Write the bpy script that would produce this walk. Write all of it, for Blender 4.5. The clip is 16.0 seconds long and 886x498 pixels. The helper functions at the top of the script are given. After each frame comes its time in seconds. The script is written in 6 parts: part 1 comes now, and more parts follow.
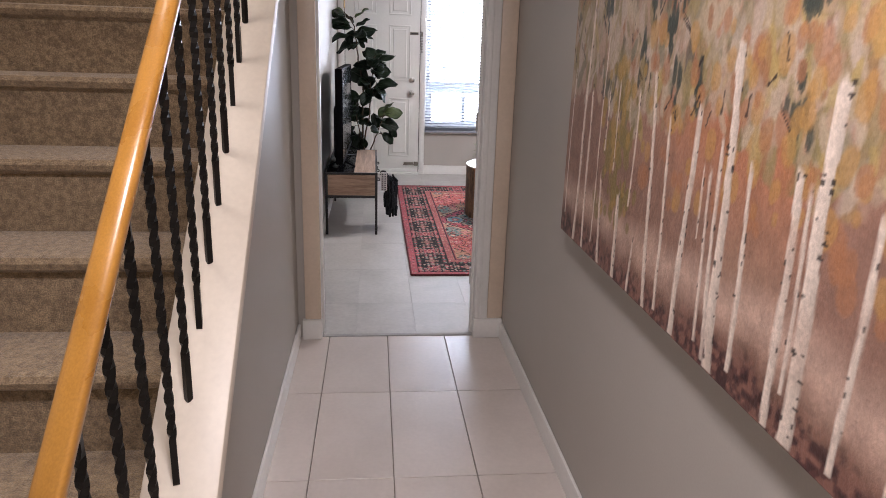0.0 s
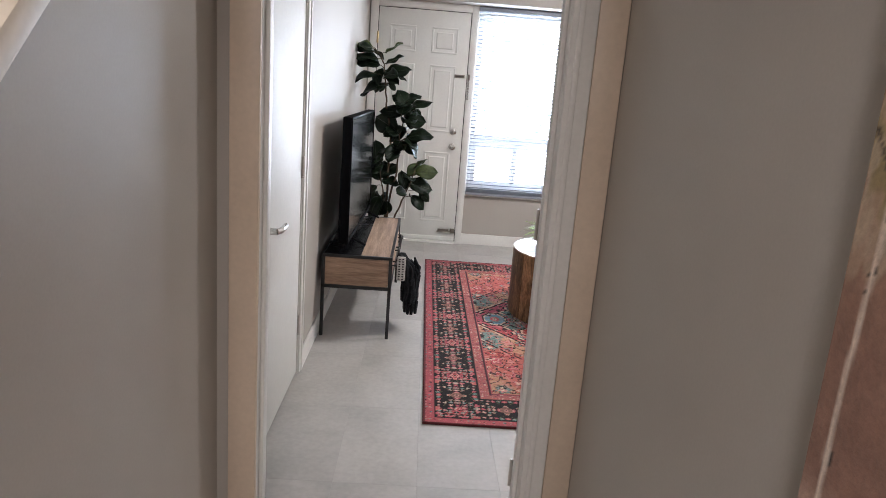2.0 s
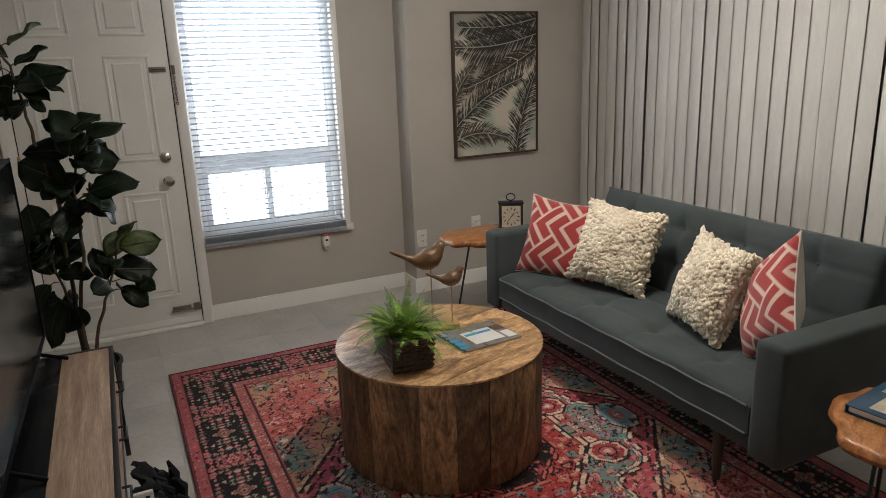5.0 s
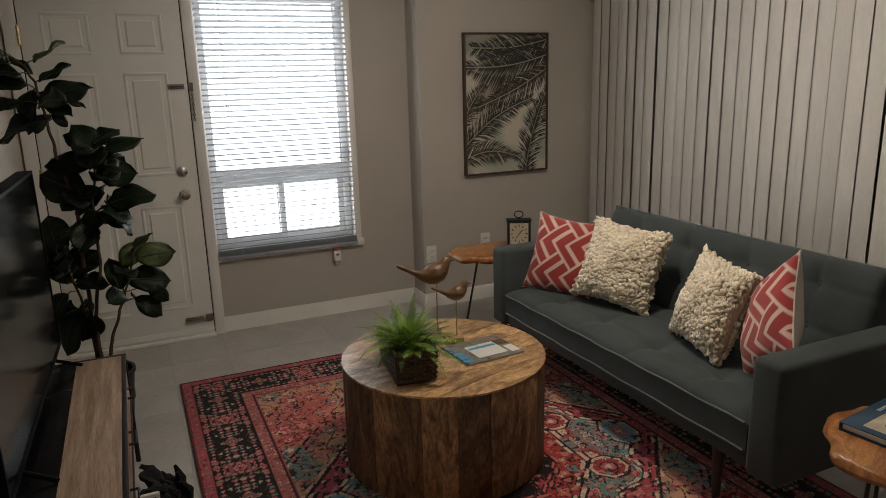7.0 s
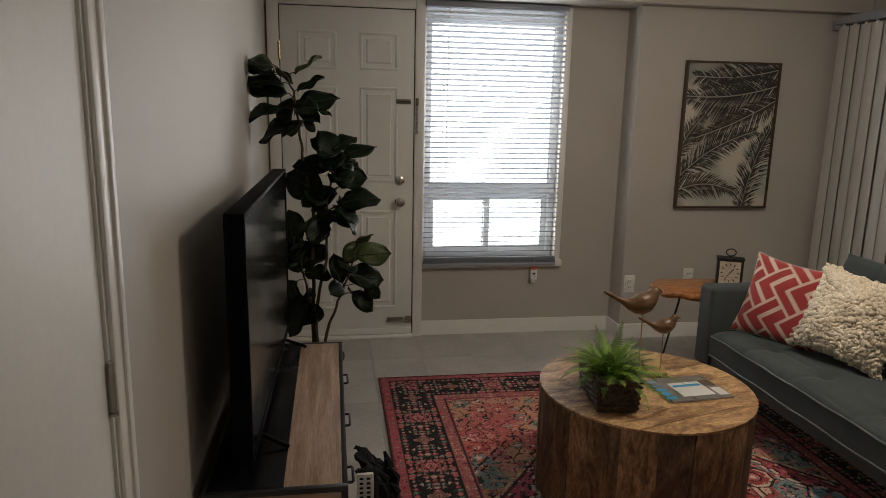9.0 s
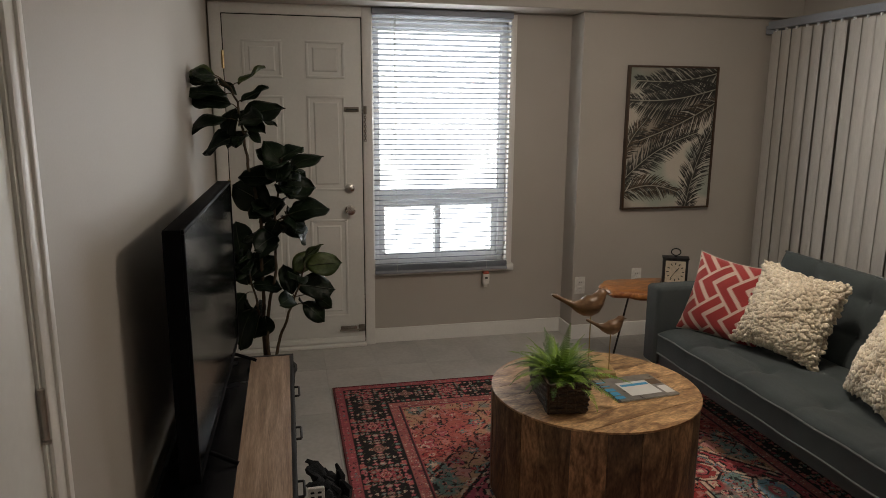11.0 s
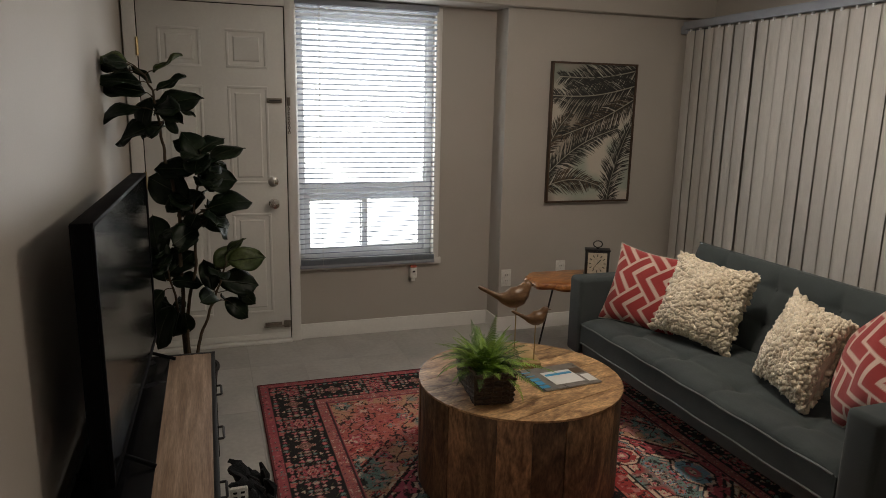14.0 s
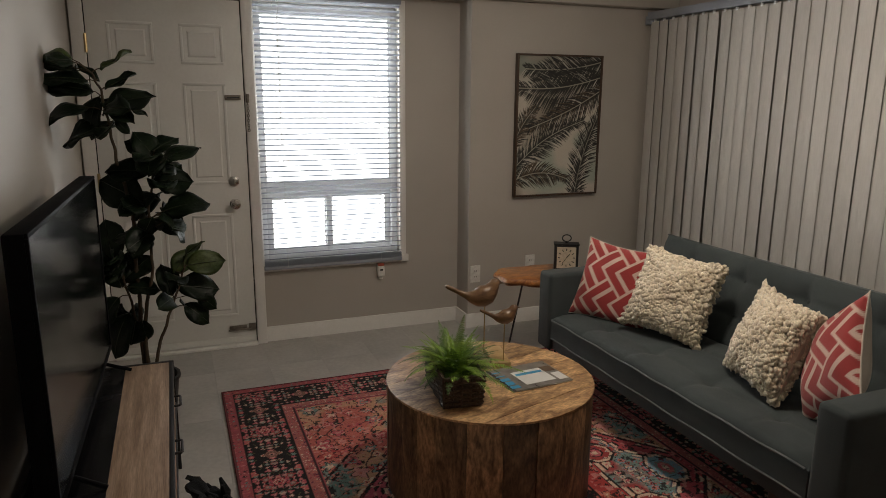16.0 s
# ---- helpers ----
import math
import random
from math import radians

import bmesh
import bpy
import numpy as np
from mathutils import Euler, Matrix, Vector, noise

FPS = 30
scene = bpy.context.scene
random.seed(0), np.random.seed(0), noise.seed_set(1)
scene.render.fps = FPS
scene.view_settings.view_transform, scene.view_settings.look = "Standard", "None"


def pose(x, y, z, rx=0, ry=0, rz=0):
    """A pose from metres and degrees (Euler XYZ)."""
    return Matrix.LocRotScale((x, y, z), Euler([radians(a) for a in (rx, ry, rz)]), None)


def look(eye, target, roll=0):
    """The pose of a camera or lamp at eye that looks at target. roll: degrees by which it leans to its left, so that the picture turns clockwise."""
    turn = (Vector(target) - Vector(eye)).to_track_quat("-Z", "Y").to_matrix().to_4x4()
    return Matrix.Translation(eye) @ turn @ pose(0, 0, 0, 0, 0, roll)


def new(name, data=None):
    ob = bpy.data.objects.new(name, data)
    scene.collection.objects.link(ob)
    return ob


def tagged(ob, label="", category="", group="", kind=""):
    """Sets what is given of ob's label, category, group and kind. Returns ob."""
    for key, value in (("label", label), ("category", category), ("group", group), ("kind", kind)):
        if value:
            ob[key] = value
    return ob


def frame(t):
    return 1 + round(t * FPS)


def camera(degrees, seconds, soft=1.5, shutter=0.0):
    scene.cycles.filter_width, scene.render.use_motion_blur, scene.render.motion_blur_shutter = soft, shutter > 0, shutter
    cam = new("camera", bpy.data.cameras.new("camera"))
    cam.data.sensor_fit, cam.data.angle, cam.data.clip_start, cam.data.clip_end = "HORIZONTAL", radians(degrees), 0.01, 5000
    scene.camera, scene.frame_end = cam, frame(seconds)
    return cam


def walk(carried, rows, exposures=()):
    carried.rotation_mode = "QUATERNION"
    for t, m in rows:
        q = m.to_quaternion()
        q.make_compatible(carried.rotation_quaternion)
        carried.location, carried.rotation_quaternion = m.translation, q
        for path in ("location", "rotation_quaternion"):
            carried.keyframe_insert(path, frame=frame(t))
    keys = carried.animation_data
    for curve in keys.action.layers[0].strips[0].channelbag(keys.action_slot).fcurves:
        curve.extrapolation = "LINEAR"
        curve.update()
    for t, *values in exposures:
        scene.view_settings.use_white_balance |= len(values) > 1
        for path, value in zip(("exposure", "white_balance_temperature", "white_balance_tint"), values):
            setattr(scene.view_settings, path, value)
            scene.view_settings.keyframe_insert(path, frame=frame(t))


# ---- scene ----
cam = camera(65.3, 16.0, 0.75)
PATH = [
    (0, (-0.072, -3.221, 1.413), (0.129, -1.314, 0.847), 1.8),
    (0.5, (0.004, -2.999, 1.398), (0.176, -1.011, 0.972), 1.0),
    (1, (0.077, -2.633, 1.378), (0.214, -0.701, 0.879), 2.1),
    (1.5, (0.091, -2.225, 1.378), (0.291, -0.305, 0.858), 5.2),
    (2, (0.091, -1.792, 1.42), (0.166, 0.154, 0.964), 4.4),
    (2.5, (0.088, -1.323, 1.418), (0.101, 0.618, 0.933), 2.3),
    (3, (0.044, -0.889, 1.42), (0.134, 1.032, 0.871), 3.4),
    (3.5, (0.04, -0.424, 1.409), (0.13, 1.478, 0.798), 2.3),
    (4, (0.036, -0.023, 1.439), (0.415, 1.846, 0.837), 0.0),
    (4.5, (0.077, 0.204, 1.476), (0.769, 1.995, 0.914), -2.4),
    (4.7, (0.057, 0.257, 1.502), (0.842, 2.014, 0.957), -2.6),
    (6.8, (0.076, 0.19, 1.522), (0.971, 1.917, 1.059), -1.4),
    (7, (0.067, 0.185, 1.513), (0.862, 1.958, 1.039), -1.6),
    (7.5, (-0.01, 0.18, 1.502), (0.495, 2.052, 1.013), 0.3),
    (8, (-0.048, 0.144, 1.496), (0.306, 2.06, 1.043), -0.1),
    (8.5, (-0.043, 0.172, 1.526), (0.272, 2.101, 1.102), 0.9),
    (8.7, (-0.075, 0.188, 1.507), (0.239, 2.119, 1.093), 1.3),
    (10.8, (-0.04, 0.159, 1.531), (0.282, 2.091, 1.123), -0.3),
    (11, (-0.04, 0.174, 1.527), (0.394, 2.086, 1.129), 0.4),
    (11.5, (-0.036, 0.173, 1.531), (0.447, 2.074, 1.143), 0.6),
    (12, (-0.043, 0.169, 1.533), (0.476, 2.062, 1.149), 1.1),
    (12.5, (-0.037, 0.171, 1.528), (0.501, 2.058, 1.143), 0.4),
    (13, (-0.031, 0.173, 1.532), (0.522, 2.054, 1.138), 0.5),
    (13.5, (-0.029, 0.184, 1.523), (0.559, 2.051, 1.109), 0.7),
    (14, (-0.03, 0.179, 1.519), (0.602, 2.031, 1.109), 1.2),
    (14.5, (-0.03, 0.171, 1.523), (0.627, 2.017, 1.124), 1.5),
    (15, (-0.025, 0.173, 1.527), (0.635, 2.016, 1.118), 1.0),
    (15.5, (-0.004, 0.214, 1.512), (0.685, 2.042, 1.083), 2.3),
    (16, (0.019, 0.243, 1.527), (0.727, 2.064, 1.099), 0.4),
]
BASE = 1.0
EXPOSURES = [(t, BASE + e, k, tint) for t, e, k, tint in ((0.0, 1.88, 5600, 16), (1.0, 1.93, 5650, 14), (2.0, 1.94, 5650, 11), (2.5, 1.78, 5650, 9), (3.0, 1.64, 5600, 7), (3.6, 1.50, 5600, 5), (4.0, 1.54, 5650, 5), (4.5, 1.23, 5950, 5),
                                                          (4.7, 1.05, 6050, 6), (5.6, 0.54, 6500, 8), (7.0, 0.28, 6750, 9), (9.0, 0.22, 6750, 10), (16.0, 0.16, 6750, 10))]
walk(cam, [(t, look(eye, target, roll)) for t, eye, target, roll in PATH], EXPOSURES)

# ---- world and large lights ----
world = bpy.data.worlds.new("world")
scene.world = world
world.use_nodes = True
wn = world.node_tree.nodes
sky = wn.new("ShaderNodeTexSky")
sky.sky_type, sky.sun_disc, sky.sun_elevation, sky.sun_rotation = "NISHITA", False, radians(19), radians(-32)
wn["Background"].inputs["Strength"].default_value = 0.05
world.node_tree.links.new(sky.outputs[0], wn["Background"].inputs["Color"])


def area_lamp(name, m, sx, sy, watts, colour, spread=180):
    lamp = bpy.data.lights.new(name, "AREA")
    lamp.shape, lamp.size, lamp.size_y, lamp.energy, lamp.color = "RECTANGLE", sx, sy, watts, colour
    lamp.spread = radians(spread)
    ob = new(name, lamp)
    ob.matrix_world = m
    return ob


# daylight in the window's opening, and the ceiling lamps
area_lamp("window_daylight", look((0.94, 4.69, 1.28), (0.94, 0.0, 1.28)), 0.90, 1.54, 11.5, (0.93, 0.97, 1.0))
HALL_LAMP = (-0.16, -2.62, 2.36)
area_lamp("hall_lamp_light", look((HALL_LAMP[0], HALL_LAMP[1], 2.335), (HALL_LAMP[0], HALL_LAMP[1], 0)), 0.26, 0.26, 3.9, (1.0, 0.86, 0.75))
area_lamp("stair_lamp_light", look((-0.95, -1.2, 3.55), (-0.95, -1.2, 0)), 0.3, 0.3, 1.35, (1.0, 0.78, 0.56))

ROOM_LAMP = (1.65, 2.45, 2.36)
bulb = bpy.data.lights.new("room_lamp_light", "POINT")
bulb.energy, bulb.shadow_soft_size, bulb.color = 7.4, 0.07, (1.0, 0.88, 0.76)
new("room_lamp_light", bulb).location = (ROOM_LAMP[0], ROOM_LAMP[1], 2.20)
area_lamp("room_lamp_downlight", look((ROOM_LAMP[0], ROOM_LAMP[1], 2.19), (ROOM_LAMP[0], ROOM_LAMP[1], 0)), 0.24, 0.24, 2.8, (1.0, 0.88, 0.76))


# ---- materials ----
def node_mat(name):
    m = bpy.data.materials.new(name)
    m.use_nodes = True
    return m, m.node_tree.nodes, m.node_tree.links, m.node_tree.nodes["Principled BSDF"]


def surface(name, c1, c2, rough=0.6, scale=3.0, fine=90.0, bump=0.1, stretch=(1, 1, 1), metal=0.0, vary=0.0, coat=0.0,
            grain=0.12, relief=0.004, lo=0.35, hi=0.65, warp=0.0, sheen=0.0, spec=0.5):
    """A two-scale surface: broad patches from c1 to c2, a fine grain over them, and a fine relief."""
    m, n, l, p = node_mat(name)
    tc, mp = n.new("ShaderNodeTexCoord"), n.new("ShaderNodeMapping")
    mp.inputs["Scale"].default_value = stretch
    l.new(tc.outputs["Object"], mp.inputs["Vector"])
    big, small = n.new("ShaderNodeTexNoise"), n.new("ShaderNodeTexNoise")
    for t, s, d in ((big, scale, 5), (small, fine, 3)):
        t.inputs["Scale"].default_value, t.inputs["Detail"].default_value = s, d
        l.new(mp.outputs[0], t.inputs["Vector"])
    big.inputs["Distortion"].default_value = warp
    info = n.new("ShaderNodeObjectInfo")
    if vary:
        add = n.new("ShaderNodeVectorMath")
        add.operation = "ADD"
        mul = n.new("ShaderNodeMath")
        mul.operation, mul.inputs[1].default_value = "MULTIPLY", 37.0
        l.new(info.outputs["Random"], mul.inputs[0])
        l.new(tc.outputs["Object"], add.inputs[0])
        l.new(mul.outputs[0], add.inputs[1])
        l.new(add.outputs[0], mp.inputs["Vector"])
    ramp = n.new("ShaderNodeValToRGB")
    ramp.color_ramp.elements[0].position, ramp.color_ramp.elements[1].position = lo, hi
    ramp.color_ramp.elements[0].color, ramp.color_ramp.elements[1].color = (*c1, 1), (*c2, 1)
    l.new(big.outputs["Fac"], ramp.inputs[0])
    rng = n.new("ShaderNodeMapRange")
    rng.inputs["From Min"].default_value, rng.inputs["From Max"].default_value = 0.3, 0.7
    rng.inputs["To Min"].default_value, rng.inputs["To Max"].default_value = 1 - grain, 1 + grain
    l.new(small.outputs["Fac"], rng.inputs["Value"])
    mix = n.new("ShaderNodeVectorMath")
    mix.operation = "SCALE"
    l.new(ramp.outputs[0], mix.inputs[0])
    l.new(rng.outputs[0], mix.inputs["Scale"])
    last = mix
    if vary:
        r2 = n.new("ShaderNodeMapRange")
        r2.inputs["To Min"].default_value, r2.inputs["To Max"].default_value = 1 - vary, 1 + vary
        l.new(info.outputs["Random"], r2.inputs["Value"])
        last = n.new("ShaderNodeVectorMath")
        last.operation = "SCALE"
        l.new(mix.outputs[0], last.inputs[0])
        l.new(r2.outputs[0], last.inputs["Scale"])
    l.new(last.outputs[0], p.inputs["Base Color"])
    r3 = n.new("ShaderNodeMapRange")
    r3.inputs["To Min"].default_value, r3.inputs["To Max"].default_value = max(rough - 0.08, 0.02), min(rough + 0.08, 1)
    l.new(big.outputs["Fac"], r3.inputs["Value"])
    l.new(r3.outputs[0], p.inputs["Roughness"])
    p.inputs["Metallic"].default_value, p.inputs["Coat Weight"].default_value = metal, coat
    p.inputs["Sheen Weight"].default_value, p.inputs["Specular IOR Level"].default_value = sheen, spec
    if bump:
        b = n.new("ShaderNodeBump")
        b.inputs["Strength"].default_value, b.inputs["Distance"].default_value = bump, relief
        l.new(small.outputs["Fac"], b.inputs["Height"])
        l.new(b.outputs[0], p.inputs["Normal"])
    return m


def painted(name, rough=0.85, fine=300.0, bump=0.3, relief=0.002, sheen=0.0, grain=0.12):
    """A surface whose dyes or paints are stored with the mesh, with a woven or brushed relief."""
    m, n, l, p = node_mat(name)
    a, tc, t = n.new("ShaderNodeAttribute"), n.new("ShaderNodeTexCoord"), n.new("ShaderNodeTexNoise")
    a.attribute_name = "dye"
    t.inputs["Scale"].default_value, t.inputs["Detail"].default_value = fine, 3
    l.new(tc.outputs["Object"], t.inputs["Vector"])
    rng, mix, b = n.new("ShaderNodeMapRange"), n.new("ShaderNodeVectorMath"), n.new("ShaderNodeBump")
    rng.inputs["From Min"].default_value, rng.inputs["From Max"].default_value = 0.3, 0.7
    rng.inputs["To Min"].default_value, rng.inputs["To Max"].default_value = 1 - grain, 1 + grain
    mix.operation = "SCALE"
    l.new(t.outputs["Fac"], rng.inputs["Value"])
    l.new(a.outputs["Color"], mix.inputs[0])
    l.new(rng.outputs[0], mix.inputs["Scale"])
    l.new(mix.outputs[0], p.inputs["Base Color"])
    b.inputs["Strength"].default_value, b.inputs["Distance"].default_value = bump, relief
    l.new(t.outputs["Fac"], b.inputs["Height"])
    l.new(b.outputs[0], p.inputs["Normal"])
    p.inputs["Roughness"].default_value, p.inputs["Sheen Weight"].default_value = rough, sheen
    return m


WALL = surface("wall_paint", (0.430, 0.402, 0.362), (0.460, 0.432, 0.392), 0.55, 1.5, 160, 0.12, grain=0.02, relief=0.001)
CEIL = surface("ceiling_paint", (0.66, 0.65, 0.62), (0.70, 0.69, 0.66), 0.8, 2, 120, 0.2, grain=0.03, relief=0.002)
WHITE = surface("white_trim_paint", (0.74, 0.73, 0.70), (0.80, 0.79, 0.76), 0.38, 2.5, 70, 0.08, grain=0.025, relief=0.001)
CASING = surface("cream_trim", (0.64, 0.53, 0.41), (0.70, 0.585, 0.46), 0.42, 2.5, 70, 0.08, grain=0.03, relief=0.001)
# cap and skirt: the stair lamp's warm cast is mixed into the base colour
CAPW = surface("warm_lit_cap_paint", (0.60, 0.535, 0.445), (0.66, 0.595, 0.50), 0.42, 2.5, 70, 0.08, grain=0.03, relief=0.001)
DOORW = surface("white_door_paint", (0.68, 0.68, 0.65), (0.74, 0.74, 0.705), 0.5, 2.0, 60, 0.1, grain=0.02, relief=0.001)
PVC = surface("white_vinyl", (0.76, 0.78, 0.80), (0.80, 0.82, 0.84), 0.35, 3, 80, 0.04, grain=0.02)
# white slats; the grey is their backlit shade put into the base colour
SLAT = surface("blind_slat_backlit_grey", (0.27, 0.30, 0.35), (0.32, 0.35, 0.40), 0.5, 4, 60, 0.03, grain=0.02)
VANE = surface("vane_vinyl", (0.53, 0.517, 0.49), (0.59, 0.577, 0.55), 0.55, 3, 140, 0.15, stretch=(1, 1, 0.15), grain=0.04, vary=0.05)
TILE = surface("hall_tile_glaze", (0.58, 0.52, 0.475), (0.64, 0.58, 0.535), 0.32, 3.0, 60, 0.05, grain=0.03, vary=0.025)
GROUT = surface("grout", (0.26, 0.22, 0.19), (0.34, 0.29, 0.25), 0.9, 8, 200, 0.3)
CONC = surface("concrete_look_vinyl", (0.37, 0.358, 0.338), (0.49, 0.475, 0.448), 0.50, 2.6, 45, 0.08, grain=0.06, vary=0.02, spec=0.35, warp=0.6, lo=0.3, hi=0.7)
SEAM = surface("floor_seam", (0.33, 0.32, 0.305), (0.38, 0.37, 0.35), 0.8, 8, 200, 0.2)
CARPET = surface("stair_carpet", (0.20, 0.140, 0.080), (0.36, 0.265, 0.155), 0.95, 55, 260, 0.9, grain=0.38, relief=0.006, sheen=0.3)
RAILW = surface("varnished_oak_rail", (0.32, 0.145, 0.02), (0.42, 0.205, 0.035), 0.28, 2, 60, 0.05, stretch=(6, 1, 6), coat=0.4, grain=0.10)
IRON = surface("black_iron", (0.012, 0.011, 0.010), (0.025, 0.022, 0.02), 0.38, 12, 120, 0.2, metal=0.6)
BLACK = surface("black_powder_coat", (0.010, 0.010, 0.011), (0.016, 0.016, 0.017), 0.45, 10, 200, 0.1)
TVPL = surface("tv_plastic", (0.003, 0.003, 0.004), (0.005, 0.005, 0.006), 0.6, 10, 100, 0.02, spec=0.05)
SCREEN = surface("tv_screen_glass", (0.002, 0.0025, 0.003), (0.003, 0.0035, 0.004), 0.15, 3, 20, 0.0, grain=0.02, spec=0.25)
OAK = surface("washed_oak_laminate", (0.24, 0.155, 0.100), (0.42, 0.295, 0.205), 0.5, 4.0, 30, 0.15, stretch=(11, 0.7, 11), grain=0.22, warp=0.4)
OAKEND = surface("washed_oak_end_panel", (0.24, 0.150, 0.095), (0.42, 0.285, 0.195), 0.5, 4.0, 30, 0.15, stretch=(0.8, 11, 9), grain=0.20, warp=0.4)
STANDBLK = surface("black_stand_top", (0.005, 0.005, 0.006), (0.008, 0.008, 0.010), 0.25, 6, 100, 0.02, spec=0.2)
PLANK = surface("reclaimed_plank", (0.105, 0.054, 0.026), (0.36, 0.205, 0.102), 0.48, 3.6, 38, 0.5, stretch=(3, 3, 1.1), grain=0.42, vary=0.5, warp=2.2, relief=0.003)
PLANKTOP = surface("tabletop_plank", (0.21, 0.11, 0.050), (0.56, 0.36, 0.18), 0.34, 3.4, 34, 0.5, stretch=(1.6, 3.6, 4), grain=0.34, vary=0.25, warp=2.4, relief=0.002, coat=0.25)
SOFA = surface("grey_teal_upholstery", (0.032, 0.043, 0.046), (0.050, 0.064, 0.066), 0.9, 5, 420, 0.5, grain=0.25, relief=0.0015, sheen=0.08)
PIPING = surface("sofa_piping", (0.085, 0.10, 0.10), (0.115, 0.13, 0.13), 0.6, 8, 300, 0.3)
BUTTON = surface("sofa_button_cloth", (0.03, 0.038, 0.04), (0.045, 0.055, 0.056), 0.9, 8, 300, 0.3)
DARKWOOD = surface("dark_wood_leg", (0.02, 0.014, 0.010), (0.035, 0.024, 0.017), 0.45, 6, 50, 0.1)
SHAG = surface("cream_wool_loops", (0.66, 0.56, 0.42), (0.80, 0.71, 0.56), 0.95, 18, 160, 0.7, grain=0.2, relief=0.004, sheen=0.3)
LINEN = surface("plain_linen_back", (0.55, 0.50, 0.44), (0.62, 0.57, 0.50), 0.9, 8, 260, 0.4, grain=0.12, sheen=0.2)
LIVE = surface("live_edge_slab", (0.22, 0.070, 0.020), (0.52, 0.22, 0.065), 0.34, 3.5, 30, 0.3, stretch=(2, 6, 6), grain=0.22, warp=2.0, coat=0.35)
DULL = surface("dull_bronze", (0.16, 0.14, 0.12), (0.22, 0.20, 0.17), 0.45, 10, 120, 0.1, metal=0.7)
# black that stands for the shade in the gap round the entry door
GAP = surface("door_gap_shade", (0.012, 0.011, 0.010), (0.02, 0.018, 0.016), 0.8, 10, 100, 0.1)
STEEL = surface("satin_nickel", (0.55, 0.53, 0.50), (0.62, 0.60, 0.57), 0.28, 8, 120, 0.05, metal=1.0, grain=0.04)
BRASS = surface("aged_brass", (0.40, 0.30, 0.15), (0.48, 0.37, 0.2), 0.35, 8, 80, 0.05, metal=1.0)
PLATE = surface("outlet_plastic", (0.70, 0.69, 0.65), (0.74, 0.73, 0.69), 0.4, 6, 60, 0.02)
SLOT = surface("dark_slot", (0.02, 0.02, 0.02), (0.03, 0.03, 0.03), 0.7, 6, 60, 0.0)
REDPL = surface("red_plastic", (0.5, 0.10, 0.06), (0.56, 0.13, 0.08), 0.4, 6, 60, 0.02)
BARK = surface("plant_bark", (0.045, 0.030, 0.018), (0.085, 0.06, 0.035), 0.85, 20, 120, 0.6, stretch=(1, 1, 0.4))
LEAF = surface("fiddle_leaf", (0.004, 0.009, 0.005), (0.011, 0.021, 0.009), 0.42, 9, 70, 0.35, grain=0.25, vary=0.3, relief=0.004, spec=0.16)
LEAFLT = surface("light_green_fiddle_leaf", (0.040, 0.062, 0.020), (0.075, 0.10, 0.032), 0.38, 9, 70, 0.35, grain=0.25, vary=0.2, relief=0.004, spec=0.3)
VEIN = surface("leaf_vein", (0.018, 0.026, 0.011), (0.028, 0.038, 0.017), 0.5, 9, 70, 0.0)
POT = surface("dark_nursery_pot", (0.02, 0.02, 0.02), (0.03, 0.03, 0.03), 0.6, 6, 60, 0.1)
SOIL = surface("potting_soil", (0.02, 0.014, 0.010), (0.04, 0.028, 0.02), 0.95, 40, 160, 0.9)
FERN = surface("fern_green", (0.13, 0.25, 0.022), (0.27, 0.42, 0.055), 0.5, 12, 60, 0.1, grain=0.2, vary=0.25)
FERNDK = surface("fern_dark_green", (0.04, 0.10, 0.014), (0.085, 0.17, 0.026), 0.5, 12, 60, 0.1, grain=0.2, vary=0.25)
WICKER = surface("dark_wicker", (0.035, 0.020, 0.012), (0.085, 0.050, 0.030), 0.6, 14, 120, 0.5, grain=0.3, vary=0.25)
BIRDW = surface("carved_bird_wood", (0.095, 0.046, 0.020), (0.19, 0.105, 0.050), 0.32, 6, 60, 0.15, stretch=(2, 8, 8), grain=0.15, coat=0.15)
BASEW = surface("pale_wood_base", (0.36, 0.235, 0.10), (0.46, 0.32, 0.15), 0.45, 6, 60, 0.15, stretch=(2, 8, 8))
PAPER = surface("magazine_paper", (0.62, 0.62, 0.60), (0.68, 0.68, 0.66), 0.35, 8, 60, 0.0, grain=0.02)
COVER = surface("magazine_cover_print", (0.13, 0.12, 0.11), (0.22, 0.20, 0.18), 0.3, 22, 60, 0.0, grain=0.1)
BLUEP = surface("blue_print", (0.03, 0.27, 0.50), (0.04, 0.33, 0.58), 0.3, 8, 60, 0.0)
NAVY = surface("navy_book_cover", (0.012, 0.050, 0.10), (0.02, 0.07, 0.13), 0.3, 6, 60, 0.0)
CREAMP = surface("cream_print", (0.50, 0.42, 0.30), (0.66, 0.60, 0.47), 0.4, 22, 60, 0.0)
BROWNP = surface("brown_print", (0.08, 0.05, 0.03), (0.14, 0.085, 0.05), 0.5, 22, 60, 0.0)
THROW = surface("charcoal_throw", (0.007, 0.008, 0.010), (0.016, 0.018, 0.021), 0.95, 30, 300, 0.8, grain=0.3, sheen=0.05, spec=0.15)
THROWW = surface("white_throw_yarn", (0.55, 0.54, 0.52), (0.66, 0.65, 0.63), 0.95, 30, 300, 0.6, grain=0.2)
FRAMEW = surface("walnut_frame", (0.045, 0.024, 0.014), (0.075, 0.042, 0.025), 0.45, 6, 50, 0.15, stretch=(6, 6, 1))
